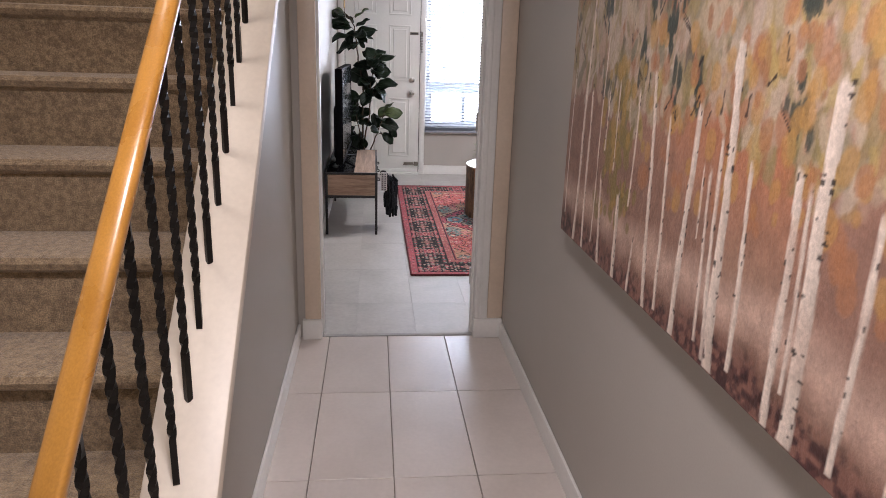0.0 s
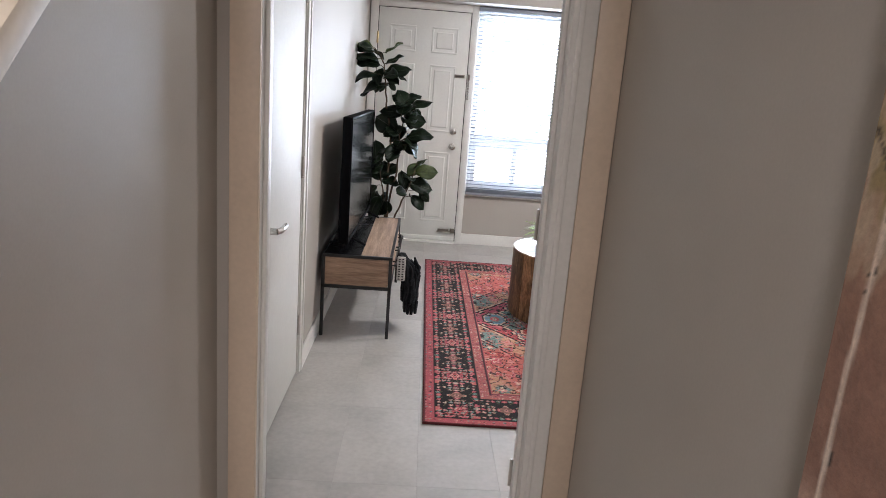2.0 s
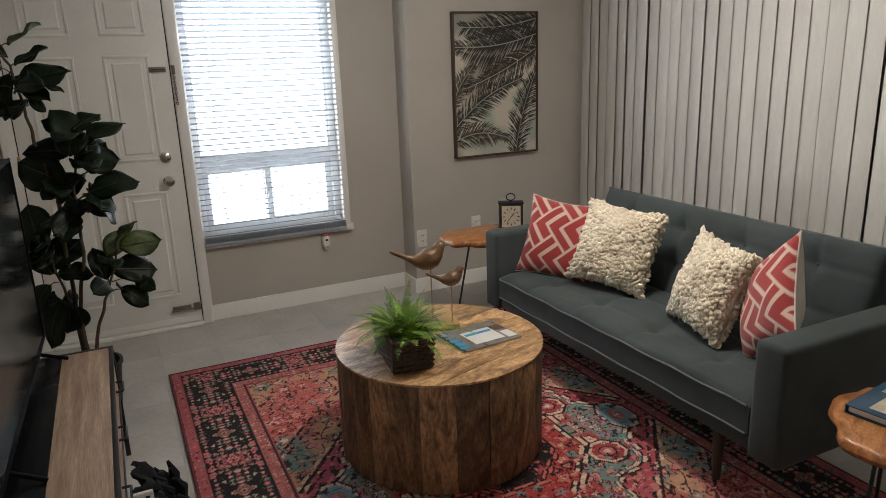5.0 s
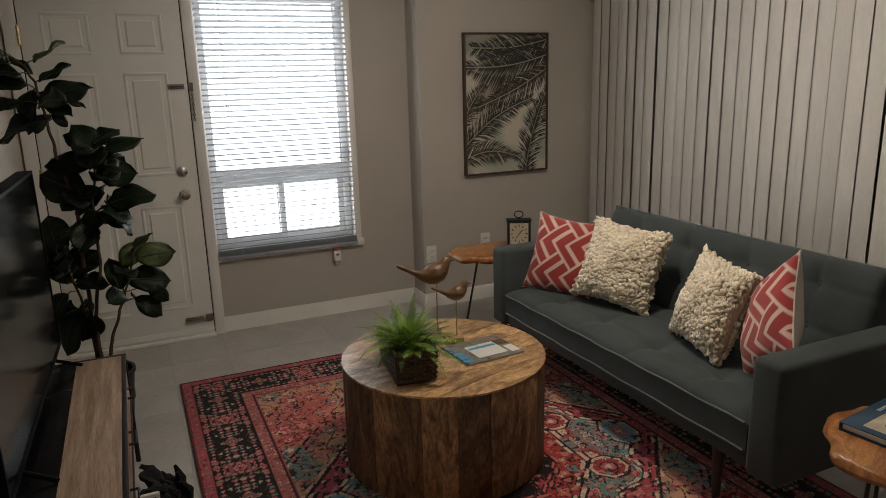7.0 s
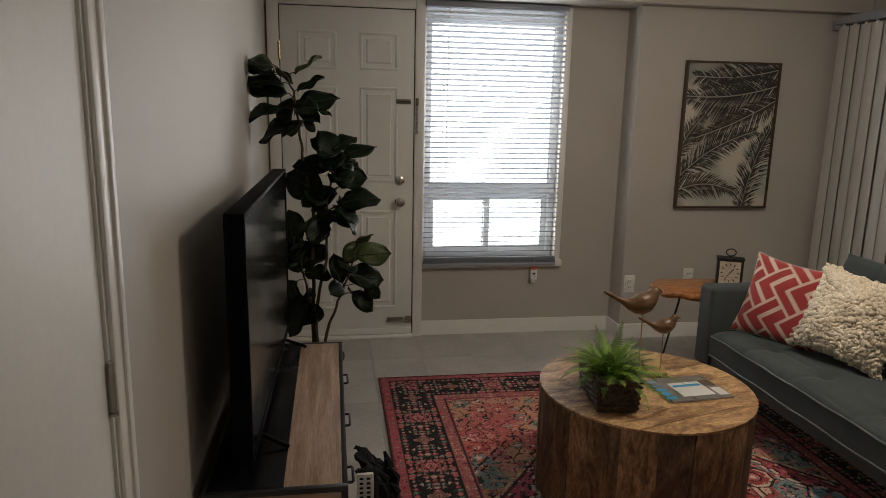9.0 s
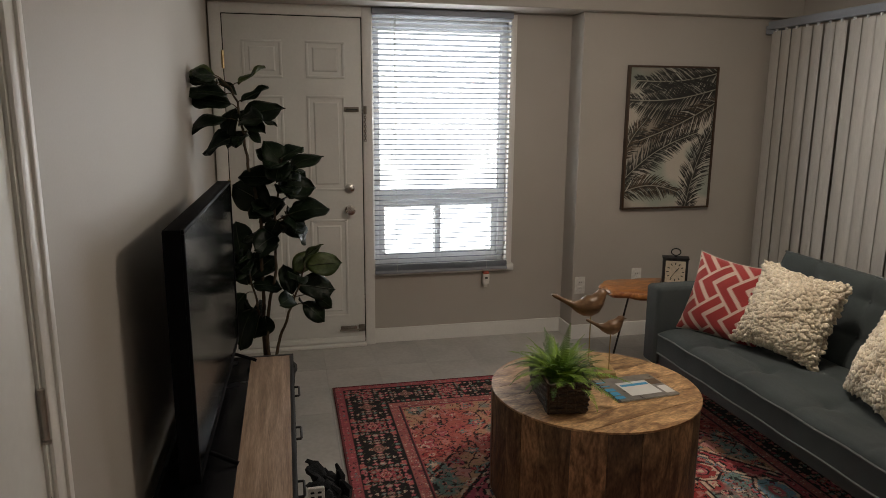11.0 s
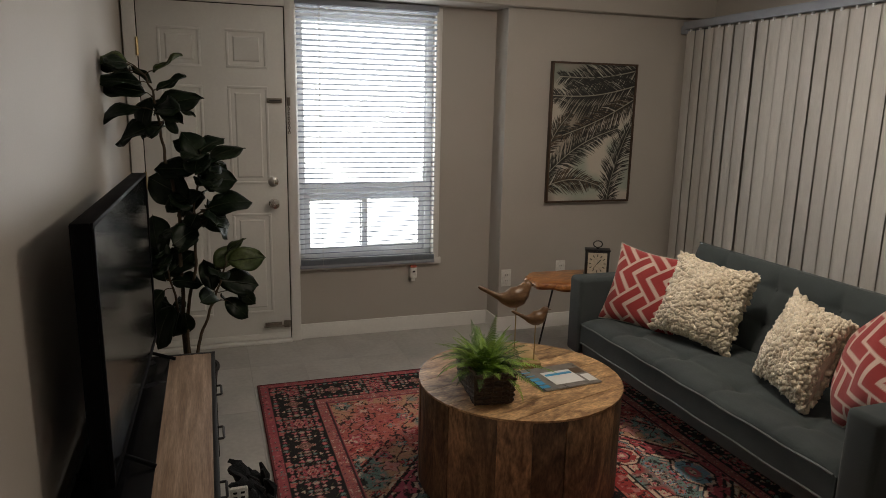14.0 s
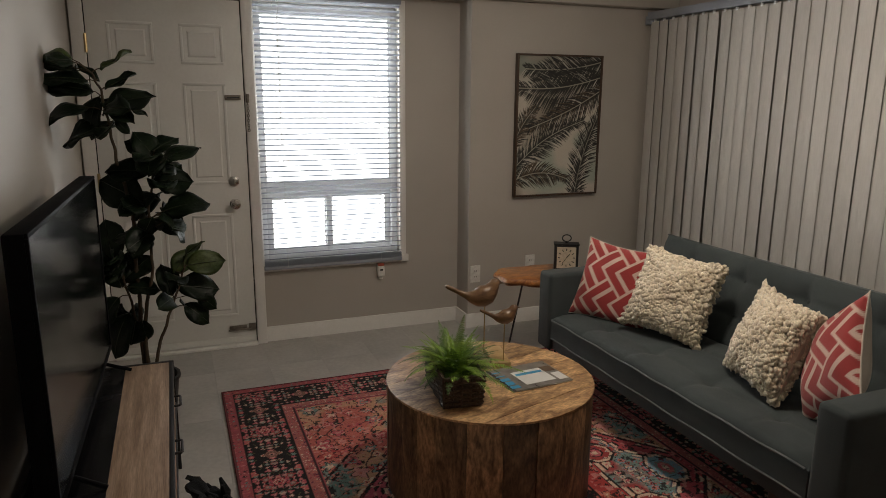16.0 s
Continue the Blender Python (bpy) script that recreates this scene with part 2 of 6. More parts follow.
CANVAS = surface("canvas_edge", (0.42, 0.38, 0.35), (0.50, 0.46, 0.42), 0.8, 10, 260, 0.4)
BINDING = surface("rug_binding", (0.10, 0.018, 0.022), (0.15, 0.03, 0.032), 0.95, 12, 260, 0.6, grain=0.2)
CORD = surface("blind_cord", (0.62, 0.62, 0.60), (0.68, 0.68, 0.66), 0.7, 10, 100, 0.0)
DIAL = surface("clock_dial", (0.50, 0.44, 0.34), (0.58, 0.52, 0.42), 0.5, 10, 60, 0.0)
DYED = painted("rug_wool", 0.97, 340, 0.6, 0.004, 0.0, 0.22)
OILS = painted("oil_paint", 0.5, 140, 0.5, 0.003, 0.0, 0.12)
INKS = painted("canvas_print", 0.55, 260, 0.25, 0.001, 0.0, 0.06)
WOVEN = painted("woven_cotton", 0.9, 380, 0.5, 0.002, 0.2, 0.14)
GLASS, gn, gl, gp = node_mat("window_glass")
gp.inputs["Transmission Weight"].default_value, gp.inputs["Roughness"].default_value, gp.inputs["IOR"].default_value = 1.0, 0.0, 1.45
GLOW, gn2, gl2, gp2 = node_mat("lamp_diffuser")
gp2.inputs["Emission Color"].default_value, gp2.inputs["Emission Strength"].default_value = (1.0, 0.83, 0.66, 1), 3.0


# ---- building helpers ----
def part(name, bm, material, parent=None, label="", smooth=35):
    """Links a bmesh as one mesh object under a thing or part."""
    me = bpy.data.meshes.new(name)
    bm.to_mesh(me)
    bm.free()
    me.materials.append(material)
    if smooth:
        me.polygons.foreach_set("use_smooth", [True] * len(me.polygons))
        me.set_sharp_from_angle(angle=radians(smooth))
    ob = new(name, me)
    ob.parent = parent
    if label:
        ob["label"] = label
    return ob


def share(name, me, parent, m):
    """A further object on the same mesh, as a part of its parent."""
    ob = new(name, me)
    ob.parent = parent
    ob.matrix_basis = m
    return ob


def thing(name, m, label, category, group="", kind=""):
    ob = new(name)
    ob.empty_display_size = 0.1
    ob.matrix_world = m
    return tagged(ob, label, category, group, kind)


def box(sx, sy, sz, at=(0, 0, 0), bevel=0.0, seg=2, m=None):
    bm = bmesh.new()
    bmesh.ops.create_cube(bm, size=1.0)
    bmesh.ops.scale(bm, vec=(sx, sy, sz), verts=bm.verts)
    if bevel:
        bmesh.ops.bevel(bm, geom=bm.edges[:], offset=bevel, segments=seg, profile=0.5, affect="EDGES")
    if m is not None:
        bmesh.ops.transform(bm, matrix=m, verts=bm.verts)
    bmesh.ops.translate(bm, vec=at, verts=bm.verts)
    return bm


def span(x0, x1, y0, y1, z0, z1, bevel=0.0, seg=2):
    return box(x1 - x0, y1 - y0, z1 - z0, ((x0 + x1) / 2, (y0 + y1) / 2, (z0 + z1) / 2), bevel, seg)


def join(*bms):
    out = bmesh.new()
    for b in bms:
        me = bpy.data.meshes.new("tmp")
        b.to_mesh(me)
        b.free()
        out.from_mesh(me)
        bpy.data.meshes.remove(me)
    return out


def prism(pts, depth, axis="x", at=0.0):
    """A polygon in the plane across the axis, drawn out by depth from at."""
    bm = bmesh.new()
    put = {"x": lambda a, b, c: (c, a, b), "y": lambda a, b, c: (a, c, b), "z": lambda a, b, c: (a, b, c)}[axis]
    lo = [bm.verts.new(put(a, b, at)) for a, b in pts]
    hi = [bm.verts.new(put(a, b, at + depth)) for a, b in pts]
    bm.faces.new(lo)
    bm.faces.new(hi[::-1])
    for i in range(len(pts)):
        j = (i + 1) % len(pts)
        bm.faces.new((lo[i], hi[i], hi[j], lo[j]))
    bmesh.ops.recalc_face_normals(bm, faces=bm.faces)
    return bm


def tube(points, r, n=8, close=False):
    """A round bar along the points; r is one radius or one for each point."""
    pts = [Vector(p) for p in points]
    rs = r if isinstance(r, (list, tuple)) else [r] * len(pts)
    bm, rings, side = bmesh.new(), [], None
    for i, p in enumerate(pts):
        if close:
            d = (pts[(i + 1) % len(pts)] - pts[i - 1]).normalized()
        else:
            d = (pts[min(i + 1, len(pts) - 1)] - pts[max(i - 1, 0)]).normalized()
        side = d.orthogonal().normalized() if side is None else (side - d * side.dot(d)).normalized()
        up = d.cross(side)
        rings.append([bm.verts.new(p + (side * math.cos(a) + up * math.sin(a)) * rs[i]) for a in (k * 2 * math.pi / n for k in range(n))])
    pairs = list(zip(rings, rings[1:])) + ([(rings[-1], rings[0])] if close else [])
    for a, b in pairs:
        for k in range(n):
            bm.faces.new((a[k], a[(k + 1) % n], b[(k + 1) % n], b[k]))
    if not close:
        bm.faces.new(rings[0][::-1])
        bm.faces.new(rings[-1])
    return bm


def lathe(profile, n=24, at=(0, 0, 0)):
    bm = bmesh.new()
    rings = [[bm.verts.new((at[0] + r * math.cos(k * 2 * math.pi / n), at[1] + r * math.sin(k * 2 * math.pi / n), at[2] + z)) for k in range(n)] for r, z in profile]
    for a, b in zip(rings, rings[1:]):
        for k in range(n):
            bm.faces.new((a[k], a[(k + 1) % n], b[(k + 1) % n], b[k]))
    bm.faces.new(rings[0][::-1])
    bm.faces.new(rings[-1])
    return bm


def thicken(bm, t):
    """Gives an open sheet a thickness, with a rim."""
    bm.normal_update()
    away = {tuple(round(c, 6) for c in v.co): v.normal.copy() for v in bm.verts}
    made = bmesh.ops.extrude_face_region(bm, geom=bm.faces[:], use_keep_orig=True)
    for v in made["geom"]:
        if isinstance(v, bmesh.types.BMVert):
            v.co -= away[tuple(round(c, 6) for c in v.co)] * t
    bmesh.ops.recalc_face_normals(bm, faces=bm.faces)


def moved(bm, m):
    bmesh.ops.transform(bm, matrix=m, verts=bm.verts)
    return bm


def sheet(name, xs, ys, place, colours, material, parent):
    """A dyed sheet: a grid of points with one colour for each, placed by a function of the two grids."""
    nx, ny = len(xs), len(ys)
    gx, gy = np.meshgrid(xs, ys)
    co = place(gx.ravel(), gy.ravel())
    i = np.arange(nx * ny).reshape(ny, nx)
    quads = np.stack([i[:-1, :-1], i[:-1, 1:], i[1:, 1:], i[1:, :-1]], -1).reshape(-1, 4)
    me = bpy.data.meshes.new(name)
    me.from_pydata(co.tolist(), [], quads.tolist())
    col = np.ones((nx * ny, 4), np.float32)
    col[:, :3] = colours(gx, gy).reshape(-1, 3)
    me.attributes.new("dye", "FLOAT_COLOR", "POINT").data.foreach_set("color", col.ravel())
    me.polygons.foreach_set("use_smooth", [True] * len(me.polygons))
    me.materials.append(material)
    ob = new(name, me)
    ob.parent = parent
    return ob


def blobs(gx, gy, cell, seed, lo=0.0):
    """Smooth random field over the grid, with lumps of about the cell's size."""
    rng = np.random.default_rng(seed)
    a = rng.random((256, 256))
    u, v = gx / cell, gy / cell
    iu, iv = np.floor(u).astype(int), np.floor(v).astype(int)
    fu, fv = u - iu, v - iv
    fu, fv = fu * fu * (3 - 2 * fu), fv * fv * (3 - 2 * fv)
    g = lambda p, q: a[(iv + q) % 256, (iu + p) % 256]
    return (g(0, 0) * (1 - fu) + g(1, 0) * fu) * (1 - fv) + (g(0, 1) * (1 - fu) + g(1, 1) * fu) * fv


def over(img, mask, colour):
    m = np.clip(mask, 0, 1)[..., None]
    return img * (1 - m) + np.array(colour) * m


# ---- the setting ----
LX, RX, HX0, HX1 = -0.455, 3.30, -0.437, 0.575      # living room's and hall's side walls
WY, AY, BEAMY = 4.55, 4.36, 4.275                   # window wall, picture wall, front of the beam
CEILZ, BEAMZ, HALLZ = 2.42, 2.122, 2.42
DX0, DX1, DZ = -0.345, 0.452, 2.06                  # doorway from the hall
DOOR0, DOOR1, DOORZ = -0.372, 0.427, 2.056          # entry door's leaf
WX0, WX1, WZ0, WZ1 = 0.497, 1.385, 0.505, 2.07      # window's opening
CY0, CY1, CZ = 0.605, 1.372, 2.03                   # closet door's leaf, in the side wall


def structure(name, bm, material, label, category, parent=None):
    return tagged(part(name, bm, material, parent), label, category, kind="structure")


structure("wall_left", join(span(LX - 0.12, LX, 0.12, CY0 - 0.02, 0, CEILZ), span(LX - 0.12, LX, CY1 + 0.02, 4.7, 0, CEILZ),
                            span(LX - 0.12, LX, CY0 - 0.02, CY1 + 0.02, CZ + 0.02, CEILZ)), WALL, "greige painted side wall behind the television", "wall")
structure("wall_window", join(span(DOOR1 + 0.055, WX0, WY, 4.70, 0, WZ1), span(WX0, WX1, WY, 4.70, 0, WZ0), span(WX1, 1.80, WY, 4.70, 0, BEAMZ),
                              span(LX, DOOR0 - 0.055, WY, 4.70, 0, WZ1), span(LX, WX1, WY, 4.70, WZ1, BEAMZ)), WALL,
          "greige painted wall with entry door and window", "wall")
structure("wall_picture", span(1.80, RX, AY, 4.70, 0, BEAMZ, 0.004, 1), WALL, "greige painted wall that projects beside the window", "wall")
structure("wall_right", span(RX, RX + 0.12, 0.12, 4.70, 0, CEILZ), WALL, "greige painted wall behind the vertical blinds", "wall")
structure("wall_doorway", join(span(LX - 0.12, DX0, 0.0, 0.12, 0, CEILZ), span(DX1, RX + 0.12, 0.0, 0.12, 0, CEILZ), span(DX0, DX1, 0.0, 0.12, DZ, CEILZ)),
          WALL, "greige painted wall with the doorway to the hall", "wall")
structure("ceiling_beam", span(LX, RX, BEAMY, 4.70, BEAMZ, CEILZ, 0.004, 1), WALL, "painted boxed beam above the window wall", "beam")
structure("ceiling", join(span(LX - 0.12, RX + 0.12, 0.0, 4.75, CEILZ, CEILZ + 0.1), span(HX0 - 0.085, HX1 + 0.1, -4.4, 0.0, HALLZ, HALLZ + 0.1)), CEIL,
          "white painted ceiling", "ceiling")
# hall, stairwell and what closes them
structure("wall_hall_right", span(HX1, HX1 + 0.12, -4.4, 0.0, 0, HALLZ), WALL, "greige painted hall wall with the birch painting", "wall")
structure("wall_hall_end", span(-1.62, HX1 + 0.12, -4.52, -4.4, 0, 3.7), WALL, "greige painted wall at the hall's end", "wall")
structure("wall_stair_left", span(-1.62, -1.50, -4.4, 1.2, 0, 3.7), WALL, "greige painted wall beside the stairs", "wall")
structure("wall_stair_top", span(-1.50, LX - 0.12, 0.86, 0.98, 0, 3.7), WALL, "greige painted wall above the stairs", "wall")
structure("wall_stair_upper", join(span(HX0 - 0.085, HX0, -4.4, 0.0, HALLZ, 3.7)), WALL, "greige painted upper wall of the stairwell", "wall")
structure("ceiling_stair", span(-1.62, HX0, -4.52, 1.2, 3.7, 3.8), CEIL, "white painted stairwell ceiling", "ceiling")

# knee wall under the sloping cap
SLOPE, CAPI = 0.868, 2.315


def cap_z(y):
    return CAPI + SLOPE * y


Y0 = -CAPI / SLOPE
CX0, CX1 = -0.522, -0.373
structure("wall_stair_knee", prism([(Y0, 0), (0.0, 0), (0.0, cap_z(0) - 0.03), (Y0 + 0.03, 0.0)], 0.08, "x", HX0 - 0.08), WALL,
          "greige painted knee wall under the stair cap", "wall")
structure("wall_stair_above", prism([(0.0, 0), (0.86, 0), (0.86, 3.7), (0.0, 3.7)], 0.10, "x", LX - 0.24), WALL, "plain wall beside the upper steps", "wall")
cap_bm = prism([(Y0, 0.0), (0.0, cap_z(0)), (0.0, cap_z(0) - 0.055), (Y0 + 0.063, 0.0)], CX1 - CX0, "x", CX0)
bmesh.ops.bevel(cap_bm, geom=[e for e in cap_bm.edges if abs(e.verts[0].co.x - e.verts[1].co.x) < 0.01 and abs(e.verts[0].co.y - e.verts[1].co.y) > 1], offset=0.005, segments=2, profile=0.5, affect="EDGES")
structure("stair_cap", cap_bm, CAPW, "painted sloping cap of the stair wall, warm lamp tint in its cream colour", "trim")
structure("stair_skirt", prism([(Y0 + 0.08, 0.0), (0.0, cap_z(0) - 0.05), (0.0, cap_z(0) - 0.45), (Y0 + 0.55, 0.0)], 0.02, "x", CX0 + 0.002), CAPW, "painted skirt board inside the stairs, warm lamp tint in its cream colour", "trim")

# steps
STEP_Y, STEP_Z, RUN, RISE = -2.159, 0.2148, 0.2434, 0.2148
stairs = thing("staircase", pose(0, 0, 0), "straight staircase covered with brown looped carpet", "staircase", kind="structure")
for k in range(12):
    y, zt = STEP_Y + RUN * k, STEP_Z + RISE * k
    pts = [(y + 0.02, max(zt - RISE - 0.02, 0.0)), (y + 0.02, zt - 0.05), (y - 0.004, zt - 0.036), (y - 0.010, zt - 0.018), (y - 0.002, zt - 0.004), (y + 0.014, zt), (y + RUN + 0.03, zt - 0.004), (y + RUN + 0.03, max(zt - RISE - 0.02, 0.0))]
    part("step", prism(pts, CX0 + 1.497, "x", -1.497), CARPET, stairs)

# floors: slabs, with their tiles laid on them at the end of the file
floor_hall = structure("floor_hall", join(span(-1.62, HX1 + 0.12, -4.52, 0.0, -0.10, -0.012)), GROUT, "hall floor of large cream ceramic tiles", "floor")
floor_room = structure("floor", span(LX - 0.12, RX + 0.12, 0.0, 4.75, -0.10, -0.0045), SEAM, "grey concrete-look vinyl floor with fine seams", "floor")


# trim
def skirting(name, x0, x1, y0, y1, h=0.098):
    b = span(x0, x1, y0, y1, 0.0, h)
    top = [e for e in b.edges if all(v.co.z > h - 0.001 for v in e.verts)]
    bmesh.ops.bevel(b, geom=top, offset=0.006, segments=2, profile=0.5, affect="EDGES")
    return structure(name, b, WHITE, "white painted baseboard along the wall", "baseboard")


T = 0.013
skirting("baseboard", LX, LX + T, CY1 + 0.085, WY)
skirting("baseboard", DOOR1 + 0.055, 1.80 - T, WY - T, WY)
skirting("baseboard", 1.80 - T, 1.80, AY - T, WY)
skirting("baseboard", 1.80, RX - T, AY - T, AY)
skirting("baseboard", RX - T, RX, 0.12, AY)
skirting("baseboard", DX1 + 0.085, RX - T, 0.12, 0.12 + T)
skirting("baseboard", HX0, HX0 + T, Y0 + 0.06, -0.036, 0.085)
skirting("baseboard", HX1 - T, HX1, -4.4, -0.036, 0.085)


def casing(name, axis, a0, a1, top, w, proud, face, outward, paint=WHITE, hue="white"):
    """A door casing: two uprights and a head with a stepped moulded face, on the wall at face."""
    bms = []

    def rail(u0, u1, z0, z1, d):
        lo, hi = sorted((face, face + outward * d))
        return span(u0, u1, lo, hi, z0, z1, 0.004, 2) if axis == "x" else span(lo, hi, u0, u1, z0, z1, 0.004, 2)
    for s0, s1, in1 in ((a0 - w, a0, a0 - 0.62 * w), (a1, a1 + w, a1)):
        bms.append(rail(s0, s1, 0, top + w, proud * 0.62))
        c0, c1 = (s0 + 0.0, s0 + 0.38 * w) if s1 == a0 else (s1 - 0.38 * w, s1)
        bms.append(rail(c0, c1, 0, top + w, proud))
    bms.append(rail(a0, a1, top, top + w, proud * 0.62))
    bms.append(rail(a0, a1, top + 0.62 * w, top + w, proud))
    return structure(name, join(*bms), paint, hue + " painted moulded door casing", "trim")


# cream casing, with the white jamb beside it
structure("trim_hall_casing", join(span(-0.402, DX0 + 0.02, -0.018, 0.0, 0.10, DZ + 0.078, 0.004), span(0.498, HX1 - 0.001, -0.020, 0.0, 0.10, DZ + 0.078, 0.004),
                                   span(DX0 + 0.02, 0.498, -0.018, 0.0, DZ + 0.002, DZ + 0.078, 0.004)), CASING, "cream flat door casing", "trim")
structure("trim_hall_jamb", join(span(DX1 - 0.02, 0.497, -0.026, -0.001, 0.10, DZ, 0.005, 3), span(0.446, 0.462, -0.031, -0.025, 0.10, DZ, 0.003)), WHITE, "white painted moulded jamb of the doorway", "trim")
casing("trim_room_casing", "x", DX0 + 0.02, DX1 - 0.02, DZ - 0.02, 0.06, 0.014, 0.12, 1)
casing("trim_closet_casing", "y", CY0 - 0.012, CY1 + 0.012, CZ + 0.012, 0.062, 0.016, LX, 1)
# plinth blocks at the casing's feet
for x0, x1 in ((-0.414, DX0 + 0.024), (DX1 - 0.024, HX1 - 0.002)):
    structure("trim_plinth", span(x0, x1, -0.036, 0.0, 0, 0.10, 0.003), WHITE, "white painted plinth block of the door casing", "trim")
# the doorway's lining with its stops and the hinge leaves left on it
lining = structure("trim_door_lining", join(span(DX0, DX0 + 0.02, -0.002, 0.122, 0, DZ - 0.02), span(DX1 - 0.02, DX1, -0.002, 0.122, 0, DZ - 0.02), span(DX0, DX1, -0.002, 0.122, DZ - 0.02, DZ),
                   span(DX0 + 0.02, DX0 + 0.032, 0.03, 0.07, 0, DZ - 0.02, 0.002), span(DX1 - 0.032, DX1 - 0.02, 0.03, 0.07, 0, DZ - 0.032, 0.002), span(DX0 + 0.02, DX1 - 0.02, 0.03, 0.07, DZ - 0.032, DZ - 0.02, 0.002)),
                   WHITE, "white painted door lining with stops", "trim")
for z in (0.28, 1.06, 1.80):
    h = part("hinge", join(span(DX1 - 0.024, DX1 - 0.019, 0.078, 0.118, z - 0.045, z + 0.045, 0.001), tube([(DX1 - 0.026, 0.122, z - 0.045), (DX1 - 0.026, 0.122, z + 0.045)], 0.006)), STEEL, lining, "worn satin nickel hinge leaf")
    for dz in (-0.028, 0, 0.028):
        part("screw", span(DX1 - 0.0255, DX1 - 0.0235, 0.093, 0.101, z + dz - 0.004, z + dz + 0.004, 0.001), STEEL, h)
part("strike_plate", span(DX0 + 0.019, DX0 + 0.0215, 0.082, 0.108, 0.86, 0.92, 0.0008), STEEL, lining, "satin nickel strike plate")
structure("trim_threshold", prism([(-0.004, 0.0), (0.03, 0.0), (0.028, 0.003), (0.0, 0.004)], DX1 - DX0 - 0.04, "x", DX0 + 0.02), SEAM, "thin dark joint strip under the doorway", "trim")

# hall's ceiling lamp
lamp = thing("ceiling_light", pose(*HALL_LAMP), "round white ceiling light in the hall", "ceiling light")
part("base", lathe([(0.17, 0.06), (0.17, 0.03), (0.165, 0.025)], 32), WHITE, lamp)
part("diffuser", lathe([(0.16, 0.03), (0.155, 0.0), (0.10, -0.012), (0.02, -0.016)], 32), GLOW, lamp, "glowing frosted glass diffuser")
lamp2 = thing("ceiling_light", pose(-0.95, -1.2, 3.63), "round white ceiling light over the stairs", "ceiling light")
part("base", lathe([(0.17, 0.07), (0.17, 0.03), (0.165, 0.025)], 32), WHITE, lamp2)
part("diffuser", lathe([(0.16, 0.03), (0.155, 0.0), (0.10, -0.012), (0.02, -0.016)], 32), GLOW, lamp2, "glowing frosted glass diffuser")

lamp3 = thing("ceiling_light", pose(*ROOM_LAMP), "round white ceiling light in the living room", "ceiling light")
part("base", lathe([(0.17, 0.06), (0.17, 0.03), (0.165, 0.025)], 32), WHITE, lamp3)
part("diffuser", lathe([(0.16, 0.03), (0.155, 0.0), (0.10, -0.012), (0.02, -0.016)], 32), GLOW, lamp3, "glowing frosted glass diffuser")

# ---- doors ----
door_1 = thing("door_1", pose(0, 0, 0), "white six-panel entry door, closed, with nickel knob", "door", kind="structure")
leaf = part("leaf", span(DOOR0, DOOR1, 4.522, 4.566, 0.022, DOORZ, 0.002), DOORW, door_1)
dw = DOOR1 - DOOR0
for cx in (DOOR0 + 0.27 * dw, DOOR0 + 0.73 * dw):
    for z0, z1 in ((0.20, 0.84), (1.02, 1.60), (1.70, 1.92)):
        w = 0.115
        ring = join(*[span(cx - w, cx + w, 4.516, 4.523, z, z + 0.016, 0.003) for z in (z0, z1 - 0.016)],
                    *[span(x, x + 0.016, 4.516, 4.523, z0 + 0.016, z1 - 0.016, 0.003) for x in (cx - w, cx + w - 0.016)])
        p = part("panel_moulding", ring, DOORW, leaf)
        f = box(2 * w - 0.07, 0.008, z1 - z0 - 0.07, (cx, 4.5205, (z0 + z1) / 2))
        front = [v for v in f.verts if v.co.y < 4.52]
        for v in front:
            v.co.x += 0.012 * (1 if v.co.x < cx else -1)
            v.co.z += 0.012 * (1 if v.co.z < (z0 + z1) / 2 else -1)
        part("raised_panel", f, DOORW, leaf, smooth=20)
knob = part("knob", moved(lathe([(0.032, 0), (0.032, 0.006), (0.012, 0.010), (0.011, 0.026), (0.026, 0.036), (0.029, 0.048), (0.024, 0.058), (0.006, 0.061)], 24), pose(0.345, 4.522, 0.897, 90)), STEEL, door_1, "satin nickel door knob")
part("deadbolt", join(moved(lathe([(0.031, 0), (0.031, 0.008), (0.022, 0.014), (0.004, 0.015)], 24), pose(0.343, 4.522, 1.032, 90)), span(0.338, 0.348, 4.492, 4.508, 1.012, 1.052, 0.003)), STEEL, door_1, "satin nickel deadbolt turn")
bolt = part("door_guard", span(0.318, 0.408, 4.508, 4.522, 1.505, 1.533, 0.003), DULL, door_1, "dull metal swing door guard")
part("slot", span(0.33, 0.40, 4.5065, 4.5085, 1.515, 1.523), SLOT, bolt)
foot = part("foot_bolt", span(0.268, 0.372, 4.505, 4.522, 0.105, 0.135, 0.003), DULL, door_1, "dull metal sliding foot bolt")
part("rod", tube([(0.26, 4.503, 0.112), (0.40, 4.503, 0.112)], 0.006), DULL, foot)
part("keeper", span(0.385, 0.425, 4.507, 4.522, 0.098, 0.142, 0.003), DULL, door_1)
for z in (0.32, 1.05, 1.80):
    part("hinge", join(tube([(DOOR0 - 0.004, 4.512, z - 0.05), (DOOR0 - 0.004, 4.512, z + 0.05)], 0.008), span(DOOR0 - 0.03, DOOR0 + 0.002, 4.516, 4.5215, z - 0.05, z + 0.05, 0.001)), BRASS, door_1, "brass butt hinge")
part("door_sweep", span(DOOR0, DOOR1, 4.516, 4.522, 0.024, 0.062, 0.002), DOORW, door_1)
